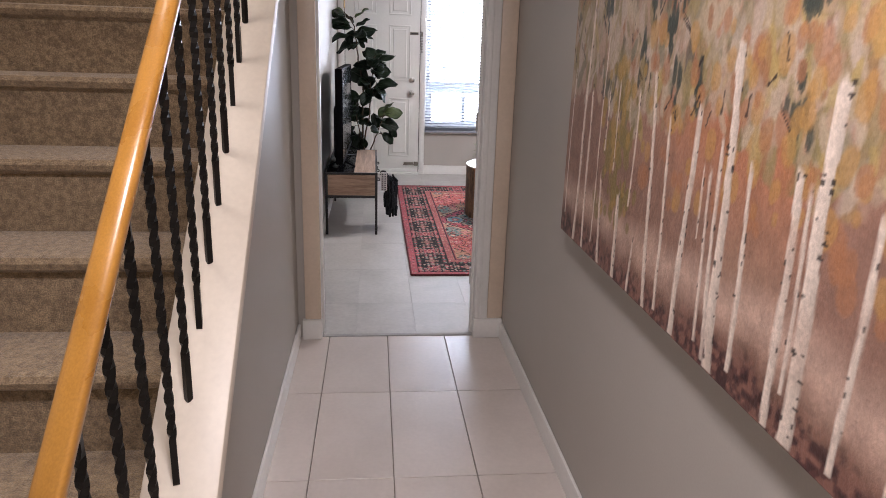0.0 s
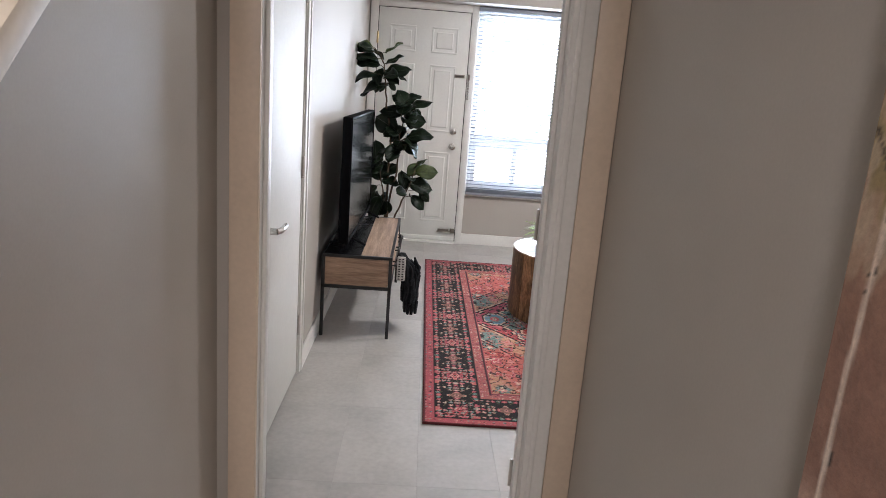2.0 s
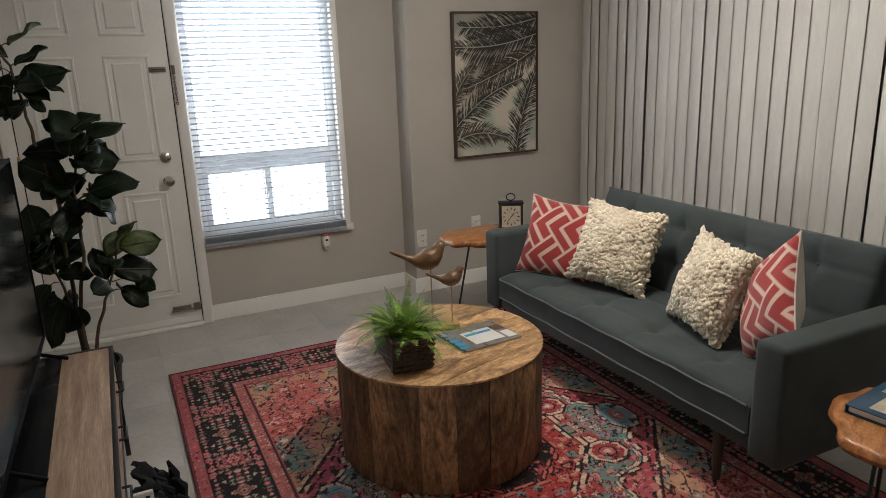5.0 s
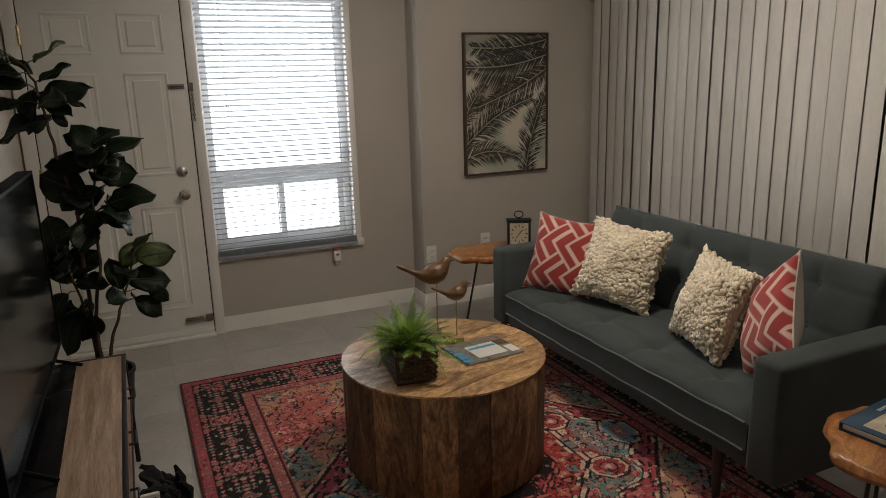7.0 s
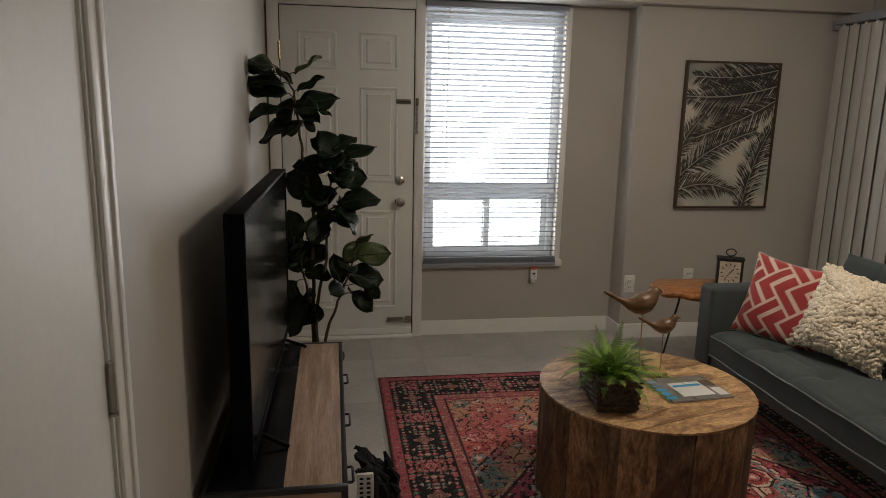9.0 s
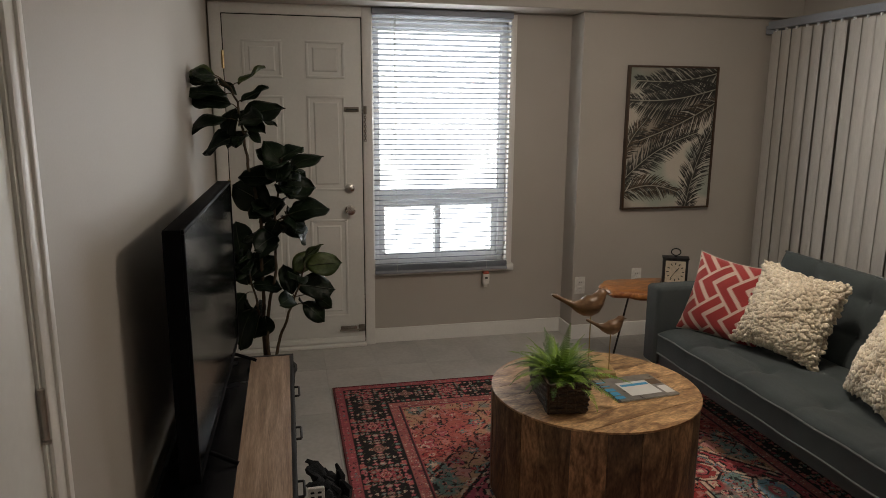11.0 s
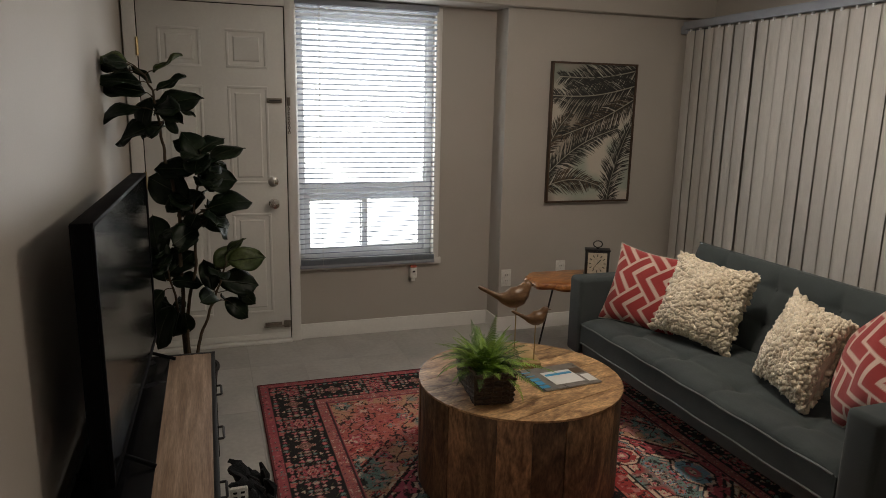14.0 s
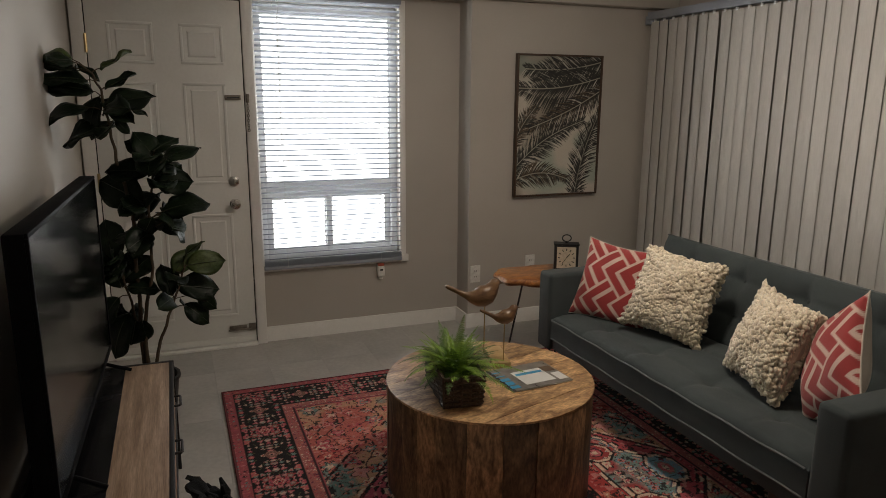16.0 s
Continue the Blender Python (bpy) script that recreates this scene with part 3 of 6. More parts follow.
frame_bm = join(span(DOOR0 - 0.073, DOOR0 - 0.006, 4.512, 4.70, 0, DOORZ + 0.066, 0.004), span(DOOR1 + 0.006, DOOR1 + 0.066, 4.512, 4.70, 0, DOORZ + 0.066, 0.004), span(DOOR0 - 0.006, DOOR1 + 0.006, 4.512, 4.70, DOORZ + 0.006, DOORZ + 0.066, 0.003),
                span(DOOR0 - 0.006, DOOR1 + 0.006, 4.575, 4.70, 0.02, DOORZ + 0.006))
# dark strips added in the gap round the leaf for its shadow line
part("gap_shade_strip", join(span(DOOR0 - 0.0065, DOOR0 + 0.0005, 4.530, 4.573, 0.02, DOORZ + 0.006), span(DOOR1 - 0.0005, DOOR1 + 0.0065, 4.530, 4.573, 0.02, DOORZ + 0.006), span(DOOR0, DOOR1, 4.530, 4.573, DOORZ - 0.0005, DOORZ + 0.0065)), GAP, door_1, "black strip standing in for the shade in the door gap")
part("door_frame", frame_bm, WHITE, door_1)
part("sill", span(DOOR0 - 0.006, DOOR1 + 0.006, 4.49, 4.57, 0, 0.02, 0.004), WHITE, door_1, "white metal door sill")
chain = part("guard_chain", join(span(0.437, 0.455, 4.500, 4.512, 1.49, 1.54, 0.002), *[tube([Vector((0.446 + 0.006 * math.cos(a) * (k % 2), 4.505 + 0.006 * math.cos(a) * ((k + 1) % 2), 1.485 - 0.014 * k + 0.009 * math.sin(a))) for a in [q * math.pi / 4 for q in range(8)]], 0.0022, 6, True) for k in range(12)]), DULL, door_1, "hanging metal door chain")

closet = thing("door_2", pose(0, 0, 0), "plain white closet door, closed, with lever handle", "door", kind="structure")
part("leaf", span(LX - 0.042, LX - 0.004, CY0, CY1, 0.012, CZ, 0.002), DOORW, closet)
part("jamb", join(span(LX - 0.118, LX + 0.001, CY0 - 0.019, CY0 - 0.003, 0, CZ + 0.019), span(LX - 0.118, LX + 0.001, CY1 + 0.003, CY1 + 0.019, 0, CZ + 0.019), span(LX - 0.118, LX + 0.001, CY0 - 0.003, CY1 + 0.003, CZ + 0.003, CZ + 0.019),
                  span(LX - 0.116, LX - 0.046, CY0 - 0.003, CY1 + 0.003, 0.0, CZ + 0.003)), WHITE, closet)
hy, hz = CY0 + 0.065, 0.865
lever = part("lever_handle", join(moved(lathe([(0.033, 0), (0.033, 0.006), (0.026, 0.010), (0.013, 0.014), (0.012, 0.042)], 24), pose(LX - 0.004, hy, hz, 0, 90, 0)),
             tube([(LX + 0.034, hy, hz), (LX + 0.046, hy + 0.02, hz), (LX + 0.048, hy + 0.06, hz), (LX + 0.046, hy + 0.115, hz + 0.002)], [0.012, 0.012, 0.010, 0.009], 10)), STEEL, closet, "satin nickel lever handle")
part("rosette", moved(lathe([(0.034, 0), (0.034, 0.004), (0.02, 0.006)], 24), pose(LX - 0.0035, hy, hz, 0, 90, 0)), STEEL, lever)
for z in (0.26, 1.02, 1.78):
    part("hinge", join(tube([(LX + 0.003, CY1 + 0.002, z - 0.045), (LX + 0.003, CY1 + 0.002, z + 0.045)], 0.006), tube([(LX + 0.003, CY1 + 0.002, z - 0.052), (LX + 0.003, CY1 + 0.002, z - 0.047)], 0.008)), STEEL, closet, "satin nickel hinge")

# ---- window and its blinds ----
window_1 = thing("window_1", pose(0, 0, 0), "white vinyl window with fixed light over sliding panes", "window", kind="structure")
part("reveal", join(span(WX0 - 0.042, WX0 + 0.004, 4.532, 4.553, WZ0 - 0.045, WZ1 + 0.04, 0.003), span(WX1 - 0.004, WX1 + 0.038, 4.532, 4.553, WZ0 - 0.045, WZ1 + 0.04, 0.003),
                    span(WX0 + 0.004, WX1 - 0.004, 4.532, 4.553, WZ1, WZ1 + 0.04, 0.003)), WHITE, window_1, "white painted window trim")
part("window_sill", span(WX0 - 0.055, WX1 + 0.05, 4.515, 4.60, WZ0 - 0.045, WZ0, 0.004), WHITE, window_1, "white painted window sill")
SPLIT = 0.962
part("window_frame", join(span(WX0, WX0 + 0.04, 4.605, 4.68, WZ0, WZ1, 0.003), span(WX1 - 0.04, WX1, 4.605, 4.68, WZ0, WZ1, 0.003), span(WX0 + 0.04, WX1 - 0.04, 4.605, 4.68, WZ0, WZ0 + 0.045, 0.003),
                          span(WX0 + 0.04, WX1 - 0.04, 4.605, 4.68, WZ1 - 0.06, WZ1, 0.003), span(WX0 + 0.04, WX1 - 0.04, 4.605, 4.68, SPLIT - 0.03, SPLIT + 0.05, 0.003)), PVC, window_1)
midx = 0.925
for k, (x0, x1, y) in enumerate(((WX0 + 0.04, midx + 0.025, 4.622), (midx - 0.02, WX1 - 0.04, 4.648))):
    z0, z1, w = WZ0 + 0.045, SPLIT - 0.03, 0.038
    s = part("sash", join(span(x0, x0 + w, y - 0.011, y + 0.011, z0, z1, 0.002), span(x1 - w, x1, y - 0.011, y + 0.011, z0, z1, 0.002), span(x0 + w, x1 - w, y - 0.011, y + 0.011, z0, z0 + w, 0.002), span(x0 + w, x1 - w, y - 0.011, y + 0.011, z1 - w, z1, 0.002)), PVC, window_1)
    g = part("pane", span(x0 + w - 0.003, x1 - w + 0.003, y - 0.002, y + 0.002, z0 + w - 0.003, z1 - w + 0.003), GLASS, s)
    g.visible_shadow = False
    if k == 0:
        part("latch", span(x1 - 0.03, x1 - 0.012, y - 0.022, y - 0.011, 0.70, 0.76, 0.003), PVC, s)
g = part("pane", span(WX0 + 0.037, WX1 - 0.037, 4.638, 4.642, SPLIT + 0.047, WZ1 - 0.057), GLASS, window_1)
g.visible_shadow = False
part("glazing_bead", join(span(WX0 + 0.04, WX0 + 0.052, 4.618, 4.632, SPLIT + 0.05, WZ1 - 0.06), span(WX1 - 0.052, WX1 - 0.04, 4.618, 4.632, SPLIT + 0.05, WZ1 - 0.06), span(WX0 + 0.052, WX1 - 0.052, 4.618, 4.632, WZ1 - 0.072, WZ1 - 0.06)), PVC, window_1)

blind = thing("window_blind", pose(0.94, 4.512, 0), "white slatted window blind, lowered with open slats, backlit shade in its colour", "window blind")
BW = 0.445
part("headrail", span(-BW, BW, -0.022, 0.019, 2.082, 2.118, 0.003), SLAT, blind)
slat_bm = bmesh.new()
rows_v = []
for i in range(7):
    u = -0.0145 + 0.029 * i / 6
    c = 0.0022 * (1 - (u / 0.0145) ** 2)
    rows_v.append([slat_bm.verts.new((x, u, c)) for x in (-BW + 0.004, BW - 0.004)])
for a, b in zip(rows_v, rows_v[1:]):
    slat_bm.faces.new((a[0], a[1], b[1], b[0]))
thicken(slat_bm, 0.0006)
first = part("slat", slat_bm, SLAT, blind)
n_slats, z_low, z_high = 49, 0.540, 2.07
for k in range(n_slats):
    z = z_low + (z_high - z_low) * k / (n_slats - 1)
    m = pose(random.uniform(-0.001, 0.001), 0, z, -22 + random.uniform(-0.9, 0.9), random.uniform(-0.05, 0.05), 0)
    if k == 0:
        first.matrix_basis = m
    else:
        share("slat", first.data, blind, m)
for k in range(8):
    share("slat", first.data, blind, pose(0, 0, 0.498 + 0.0042 * k, 4 + random.uniform(-2, 2), 0, 0))
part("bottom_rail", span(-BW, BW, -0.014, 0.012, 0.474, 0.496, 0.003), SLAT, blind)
for x in (-0.30, 0.30):
    part("ladder_cord", join(*[tube([(x, y, 0.49), (x, y, 2.09)], 0.0009, 5) for y in (-0.0155, 0.0155)]), CORD, blind)
part("lift_cord", tube([(-0.335, -0.02, 2.08), (-0.335, -0.026, 1.3), (-0.334, -0.028, 0.96)], 0.0009, 6), CORD, blind)
part("tilt_wand", tube([(-0.31, -0.024, 2.07), (-0.312, -0.03, 1.4), (-0.312, -0.032, 1.22)], 0.002, 6), PVC, blind, "clear plastic tilt wand")

vblind = thing("vertical_blind", pose(3.10, 0, 0), "off-white vertical vane blind, closed across the patio door", "vertical blind")
# headrail and bracket reuse the slats' backlit grey
part("headrail", span(-0.028, 0.028, 0.30, 4.315, 2.048, 2.098, 0.004), SLAT, vblind)
vb = bmesh.new()
cols = []
for i in range(7):
    u = -0.0460 + 0.092 * i / 6
    c = 0.0035 * (1 - (u / 0.0460) ** 2)
    cols.append([vb.verts.new((-c, u, z)) for z in (0.04, 2.035)])
for a, b in zip(cols, cols[1:]):
    vb.faces.new((a[0], a[1], b[1], b[0]))
thicken(vb, 0.0009)
first = part("vane", vb, VANE, vblind)
ys = [4.262 - 0.0918 * k for k in range(43)]
for k, y in enumerate(ys):
    gap = 0.012 if k in (7, 8, 23) else random.uniform(-0.002, 0.003)
    m = pose(random.uniform(-0.002, 0.002), y - gap, 0, 0, 0, -5.0 + random.uniform(-2.6, 2.6))
    if k == 0:
        first.matrix_basis = m
    else:
        share("vane", first.data, vblind, m)
for y in ys[::1]:
    part("carrier", span(-0.006, 0.006, y - 0.006, y + 0.006, 2.03, 2.05), PVC, vblind)
part("bracket", span(-0.02, 0.19, 4.295, 4.345, 2.02, 2.075, 0.003), SLAT, vblind)


# ---- small fittings on the walls ----
def outlet(x, z):
    o = thing("outlet", pose(x, AY, z), "white duplex wall outlet", "outlet", "wall outlets")
    part("plate", box(0.072, 0.006, 0.116, (0, -0.003, 0), 0.002), PLATE, o)
    for dz in (-0.02, 0.02):
        s = part("socket", box(0.034, 0.004, 0.028, (0, -0.007, dz), 0.0015), PLATE, o)
        part("slot", join(*[box(0.003, 0.002, 0.009, (dx, -0.0092, dz + 0.002)) for dx in (-0.007, 0.007)]), SLOT, s)
    part("screw", moved(lathe([(0.003, 0), (0.003, 0.001), (0.001, 0.0015)], 10), pose(0, -0.006, 0, 90)), STEEL, o)


outlet(1.852, 0.372)
outlet(2.262, 0.415)
plug = thing("air_freshener", pose(1.245, WY, 0.405), "white plug-in air freshener with red cap", "air freshener")
part("body", join(box(0.046, 0.040, 0.075, (0, -0.02, 0.0), 0.008, 3), box(0.03, 0.02, 0.03, (0, -0.012, -0.045), 0.004)), PLATE, plug)
part("cap", box(0.040, 0.036, 0.016, (0, -0.021, 0.043), 0.005, 3), REDPL, plug, "red plastic cap")
part("vent", box(0.018, 0.003, 0.012, (0, -0.0405, 0.01), 0.001), SLOT, plug)


# ---- hall things ----
railing = thing("stair_railing", pose(-0.456, 0, 0), "oak handrail on black twisted iron balusters", "railing")
RAILUP = 0.720
y_lo, y_hi = -2.75, 0.0
prof = [(0.0205 * math.copysign(abs(math.cos(a)) ** 0.7, math.cos(a)), 0.021 * math.copysign(abs(math.sin(a)) ** 0.8, math.sin(a))) for a in [k * 2 * math.pi / 20 for k in range(20)]]
bm = bmesh.new()
ends = [[bm.verts.new((u, y, cap_z(y) + RAILUP + v)) for u, v in prof] for y in (y_lo, -1.8, -1.0, y_hi)]
for a, b in zip(ends, ends[1:]):
    for k in range(20):
        bm.faces.new((a[k], a[(k + 1) % 20], b[(k + 1) % 20], b[k]))
bm.faces.new(ends[0][::-1])
bm.faces.new(ends[-1])
bmesh.ops.recalc_face_normals(bm, faces=bm.faces)
part("handrail", bm, RAILW, railing, "rounded varnished oak handrail", 60)


def twisted_bar(height, w, plain=0.10, turns=0.30):
    """A square iron bar: plain at its ends, twisted in between."""
    b, rings = bmesh.new(), []
    n = 64
    for i in range(n + 1):
        z = height * i / n
        a = 2 * math.pi * max(0.0, min(z, height - 0.06) - plain) / turns * 2.2
        r = w * 0.7071
        rings.append([b.verts.new((r * math.cos(a + q * math.pi / 2 + math.pi / 4), r * math.sin(a + q * math.pi / 2 + math.pi / 4), z)) for q in range(4)])
    for lo, hi in zip(rings, rings[1:]):
        for q in range(4):
            b.faces.new((lo[q], lo[(q + 1) % 4], hi[(q + 1) % 4], hi[q]))
    b.faces.new(rings[0][::-1])
    b.faces.new(rings[-1])
    return b


bar = part("baluster", twisted_bar(RAILUP - 0.012, 0.0130), IRON, railing, smooth=20)
for k in range(-5, 16):
    y = -2.005 + 0.1276 * k
    if y < Y0 + 0.16 or y > -0.03:
        continue
    if bar.location.length == 0:
        bar.matrix_basis = pose(0, y, cap_z(y) - 0.004)
    else:
        share("baluster", bar.data, railing, pose(0, y, cap_z(y) - 0.004, 0, 0, random.uniform(0, 90)))
part("end_post", twisted_bar(cap_z(-2.68) + RAILUP - 0.02, 0.018), IRON, railing, smooth=20).matrix_basis = pose(0, -2.68, 0.0)


def birch_colours(u, v):
    """u metres from the far edge towards the hall's start, v metres up from the lower edge."""
    rng = np.random.default_rng(11)
    n1, n2, n3, n4 = blobs(u, v, 0.22, 1), blobs(u, v, 0.06, 2), blobs(u * 1.6, v * 0.8, 0.025, 3), blobs(u, v, 0.012, 4)
    img = np.zeros((*u.shape, 3))
    mauve, plum, peach, orange = (0.270, 0.153, 0.112), (0.085, 0.032, 0.030), (0.62, 0.44, 0.35), (0.42, 0.17, 0.085)
    img[:] = mauve
    img = over(img, (n1 - 0.35) * 2.2, (0.33, 0.195, 0.135))
    img = over(img, np.clip((u - 0.42) * 1.6, 0, 1) * np.clip((n1 - 0.35) * 3, 0, 1) * np.clip((v - 0.22) * 5, 0, 1), orange)
    # the path, and the dark ground below it
    edge = 0.135 + 0.008 * np.sin(u * 7) + 0.03 * (n2 - 0.5)
    img = over(img, np.clip(1 - np.abs(v - edge) / (0.060 + 0.008 * u), 0, 1) * 0.75, peach)
    low = np.clip((edge - 0.040 - v) * 18, 0, 1)
    img = over(img, low * (0.75 + 0.25 * n2), plum)
    img = over(img, low * (n4 > 0.58) * 0.6, (0.30, 0.15, 0.11))
    img = over(img, low * (n4 < 0.30) * 0.7, (0.03, 0.012, 0.015))
    img *= (0.86 + 0.28 * n3)[..., None]
    # leaves: dabs in olive, cream, pink, rust and dark green, thinning downwards
    pal = [(0.27, 0.22, 0.095), (0.36, 0.28, 0.13), (0.58, 0.46, 0.33), (0.52, 0.36, 0.26), (0.40, 0.19, 0.09), (0.075, 0.085, 0.065), (0.25, 0.23, 0.15), (0.52, 0.38, 0.14), (0.58, 0.47, 0.38)]

    def dab(cu, cv, ru, rv, c, k=0.9, lean=0.0):
        i0, i1 = np.searchsorted(u[0], cu - 1.6 * max(ru, rv)), np.searchsorted(u[0], cu + 1.6 * max(ru, rv))
        j0, j1 = np.searchsorted(v[:, 0], cv - 1.6 * max(ru, rv)), np.searchsorted(v[:, 0], cv + 1.6 * max(ru, rv))
        if i1 <= i0 or j1 <= j0:
            return
        su, sv = u[j0:j1, i0:i1] - cu, v[j0:j1, i0:i1] - cv
        d = ((su - lean * sv) / ru) ** 2 + (sv / rv) ** 2 + 0.9 * (n3[j0:j1, i0:i1] - 0.5)
        img[j0:j1, i0:i1] = over(img[j0:j1, i0:i1], np.clip((1 - d) * 3, 0, 1) * k, c)

    for _ in range(2600):
        cu = rng.uniform(0, u.max())
        cv = 0.40 + abs(rng.normal(0, 0.30)) + rng.uniform(0, 0.08) + 0.04 * math.sin(cu * 9)
        c = pal[rng.choice(len(pal), p=[0.13, 0.13, 0.22, 0.17, 0.05, 0.03, 0.10, 0.04, 0.13] if cu < 0.8 else [0.08, 0.15, 0.25, 0.16, 0.08, 0.02, 0.05, 0.12, 0.09])]
        s = rng.uniform(0.012, 0.044)
        dab(cu, cv, s * 0.6, s * 1.3, tuple(0.82 * q for q in c), rng.uniform(0.4, 0.85), rng.uniform(-0.6, 0.6))
    for _ in range(26):
        cu, cv = rng.uniform(0, u.max()), rng.uniform(0.45, 0.85)
        for _ in range(9):
            s = rng.uniform(0.010, 0.022)
            dab(cu + rng.normal(0, 0.016), cv + rng.normal(0, 0.028), s * 0.55, s * 1.5, (0.05, 0.06, 0.05), 0.85)
    for _ in range(130):
        cu = rng.normal(0.44, 0.06)
        s = rng.uniform(0.010, 0.032)
        dab(cu, rng.uniform(0.14, 0.52), s * 0.7, s, (0.24, 0.18, 0.06) if rng.random() < 0.6 else (0.40, 0.25, 0.07), 0.75)
    for _ in range(160):
        s = rng.uniform(0.012, 0.035)
        dab(rng.uniform(0.6, 1.8), rng.uniform(0.25, 0.62), s * 0.7, s, (0.46, 0.26, 0.08) if rng.random() < 0.5 else (0.38, 0.17, 0.08), 0.65)
    # birch trunks with dark scars
    # each: across at the foot, half width, foot, lean, top
    trunks = [(0.03, 0.006, 0.06, 0.02, 0.5), (0.14, 0.012, 0.0, 0.05, 1.1), (0.225, 0.009, 0.0, -0.03, 0.46), (0.30, 0.006, 0.04, 0.02, 0.6), (0.353, 0.007, 0.30, 0.0, 0.46), (0.37, 0.010, 0.0, -0.10, 0.24), (0.42, 0.006, 0.26, 0.02, 0.48), (0.49, 0.012, 0.0, -0.03, 0.22),
              (0.55, 0.006, 0.20, 0.02, 0.48), (0.60, 0.007, 0.0, 0.03, 0.14), (0.70, 0.010, 0.0, -0.12, 0.52), (0.762, 0.008, 0.02, -0.06, 0.44), (0.85, 0.013, 0.0, 0.02, 0.47), (0.905, 0.005, 0.22, 0.0, 0.36), (0.95, 0.007, 0.03, -0.05, 0.36), (0.988, 0.008, 0.01, -0.08, 0.41),
              (1.012, 0.017, 0.0, -0.06, 0.58), (1.082, 0.009, 0.03, -0.05, 0.39), (1.205, 0.012, 0.0, -0.04, 0.40), (1.232, 0.007, 0.07, -0.03, 0.38), (1.258, 0.019, 0.0, -0.02, 0.53), (1.362, 0.009, 0.02, 0.0, 0.38), (1.47, 0.018, 0.0, 0.02, 0.9), (1.56, 0.010, 0.05, -0.03, 0.5), (1.68, 0.016, 0.0, 0.03, 0.8), (1.76, 0.009, 0.04, 0.0, 0.5)]
    for cu, w, foot, lean, top in trunks:
        mid = cu + lean * v + 0.003 * np.sin(v * 14 + cu * 40)
        ww = w * (1.08 - 0.45 * v)
        m = np.clip((ww * (0.92 + 0.4 * (n3 - 0.5)) - np.abs(u - mid)) / 0.003, 0, 1) * (v > foot) * np.clip((top + 0.03 * (n4 - 0.5) - v) / 0.02, 0, 1) * np.clip(1.55 - n2 * 0.9, 0, 1)
        shade = 0.70 - 0.16 * np.clip((u - mid) / w, -1, 1) - 0.12 * (n4 - 0.5)
        img = img * (1 - m[..., None]) + m[..., None] * shade[..., None] * np.array((1.0, 0.85, 0.72))
        for _ in range(int(6 + 1500 * w * min(top, 0.6))):
            cv = rng.uniform(foot + 0.02, min(top, 0.7))
            side = rng.choice([-0.6, 0.5, 0.8, 0.8])
            dab(cu + lean * cv + side * w, cv, w * rng.uniform(0.12, 0.34), rng.uniform(0.002, 0.006), (0.025, 0.02, 0.02), 0.9)
    for _ in range(60):
        cu, cv, l, d = rng.uniform(0, 1.8), rng.uniform(0.42, 0.8), rng.uniform(0.02, 0.06), rng.uniform(-1, 1)
        for q in np.linspace(0, l, 9):
            dab(cu + q * d, cv + q * 0.7, 0.003, 0.003, (0.03, 0.02, 0.02), 0.85)
    return np.clip(img, 0.01, 0.9)


painting = thing("painting", pose(0.529, -1.125, 0.862), "large unframed canvas of white birch trunks in autumn", "painting")
PW, PH = 1.83, 1.06
sheet("painted_face", np.linspace(0, PW, 420), np.linspace(0, PH, 250), lambda a, b: np.stack([np.full_like(a, -0.0035), -a, b], -1), birch_colours, OILS, painting)
part("stretcher", span(-0.001, 0.044, -PW - 0.002, 0.002, -0.002, PH + 0.002, 0.003), CANVAS, painting, "pale canvas wrapped over the stretcher")

# ---- living room: rug ----
RUGX0, RUGX1, RUGY0, RUGY1 = 0.165, 2.31, 0.935, 3.812
RW, RL = RUGX1 - RUGX0, RUGY1 - RUGY0


def motifs(img, x, y, cell, seed, where, colours, fill=0.9, size=(0.30, 0.48), outline=None):
    """Small lobed flowers, one to a cell, each with an outline, petals and a heart."""
    rng = np.random.default_rng(seed)
    n = 48
    ix, iy = np.floor(x / cell).astype(int) % n, np.floor(y / cell).astype(int) % n
    jx, jy, rad = rng.uniform(-0.10, 0.10, (n, n)), rng.uniform(-0.10, 0.10, (n, n)), rng.uniform(*size, (n, n))
    pet, rot, sq = rng.integers(3, 7, (n, n)), rng.uniform(0, 6.28, (n, n)), rng.uniform(0.7, 1.4, (n, n))
    c1, c2 = rng.integers(0, len(colours), (n, n)), rng.integers(0, len(colours), (n, n))
    on = rng.random((n, n)) < fill
    fx, fy = x / cell - np.floor(x / cell) - 0.5 - jx[ix, iy], y / cell - np.floor(y / cell) - 0.5 - jy[ix, iy]
    fy = fy * sq[ix, iy]
    q, th = np.hypot(fx, fy), np.arctan2(fy, fx)
    r = rad[ix, iy] * (1 + 0.30 * np.cos(pet[ix, iy] * th + rot[ix, iy]))
    pal = np.array(colours)
    ok = where & on[ix, iy]
    if outline is not None:
        img = over(img, ok & (q < r * 1.16), outline)
    for f, c in ((1.0, pal[c1[ix, iy]]), (0.60, pal[c2[ix, iy]]), (0.26, pal[(c1[ix, iy] + 3) % len(colours)])):
        m = (ok & (q < r * f)).astype(float)[..., None]
        img = img * (1 - m) + m * c
    return img


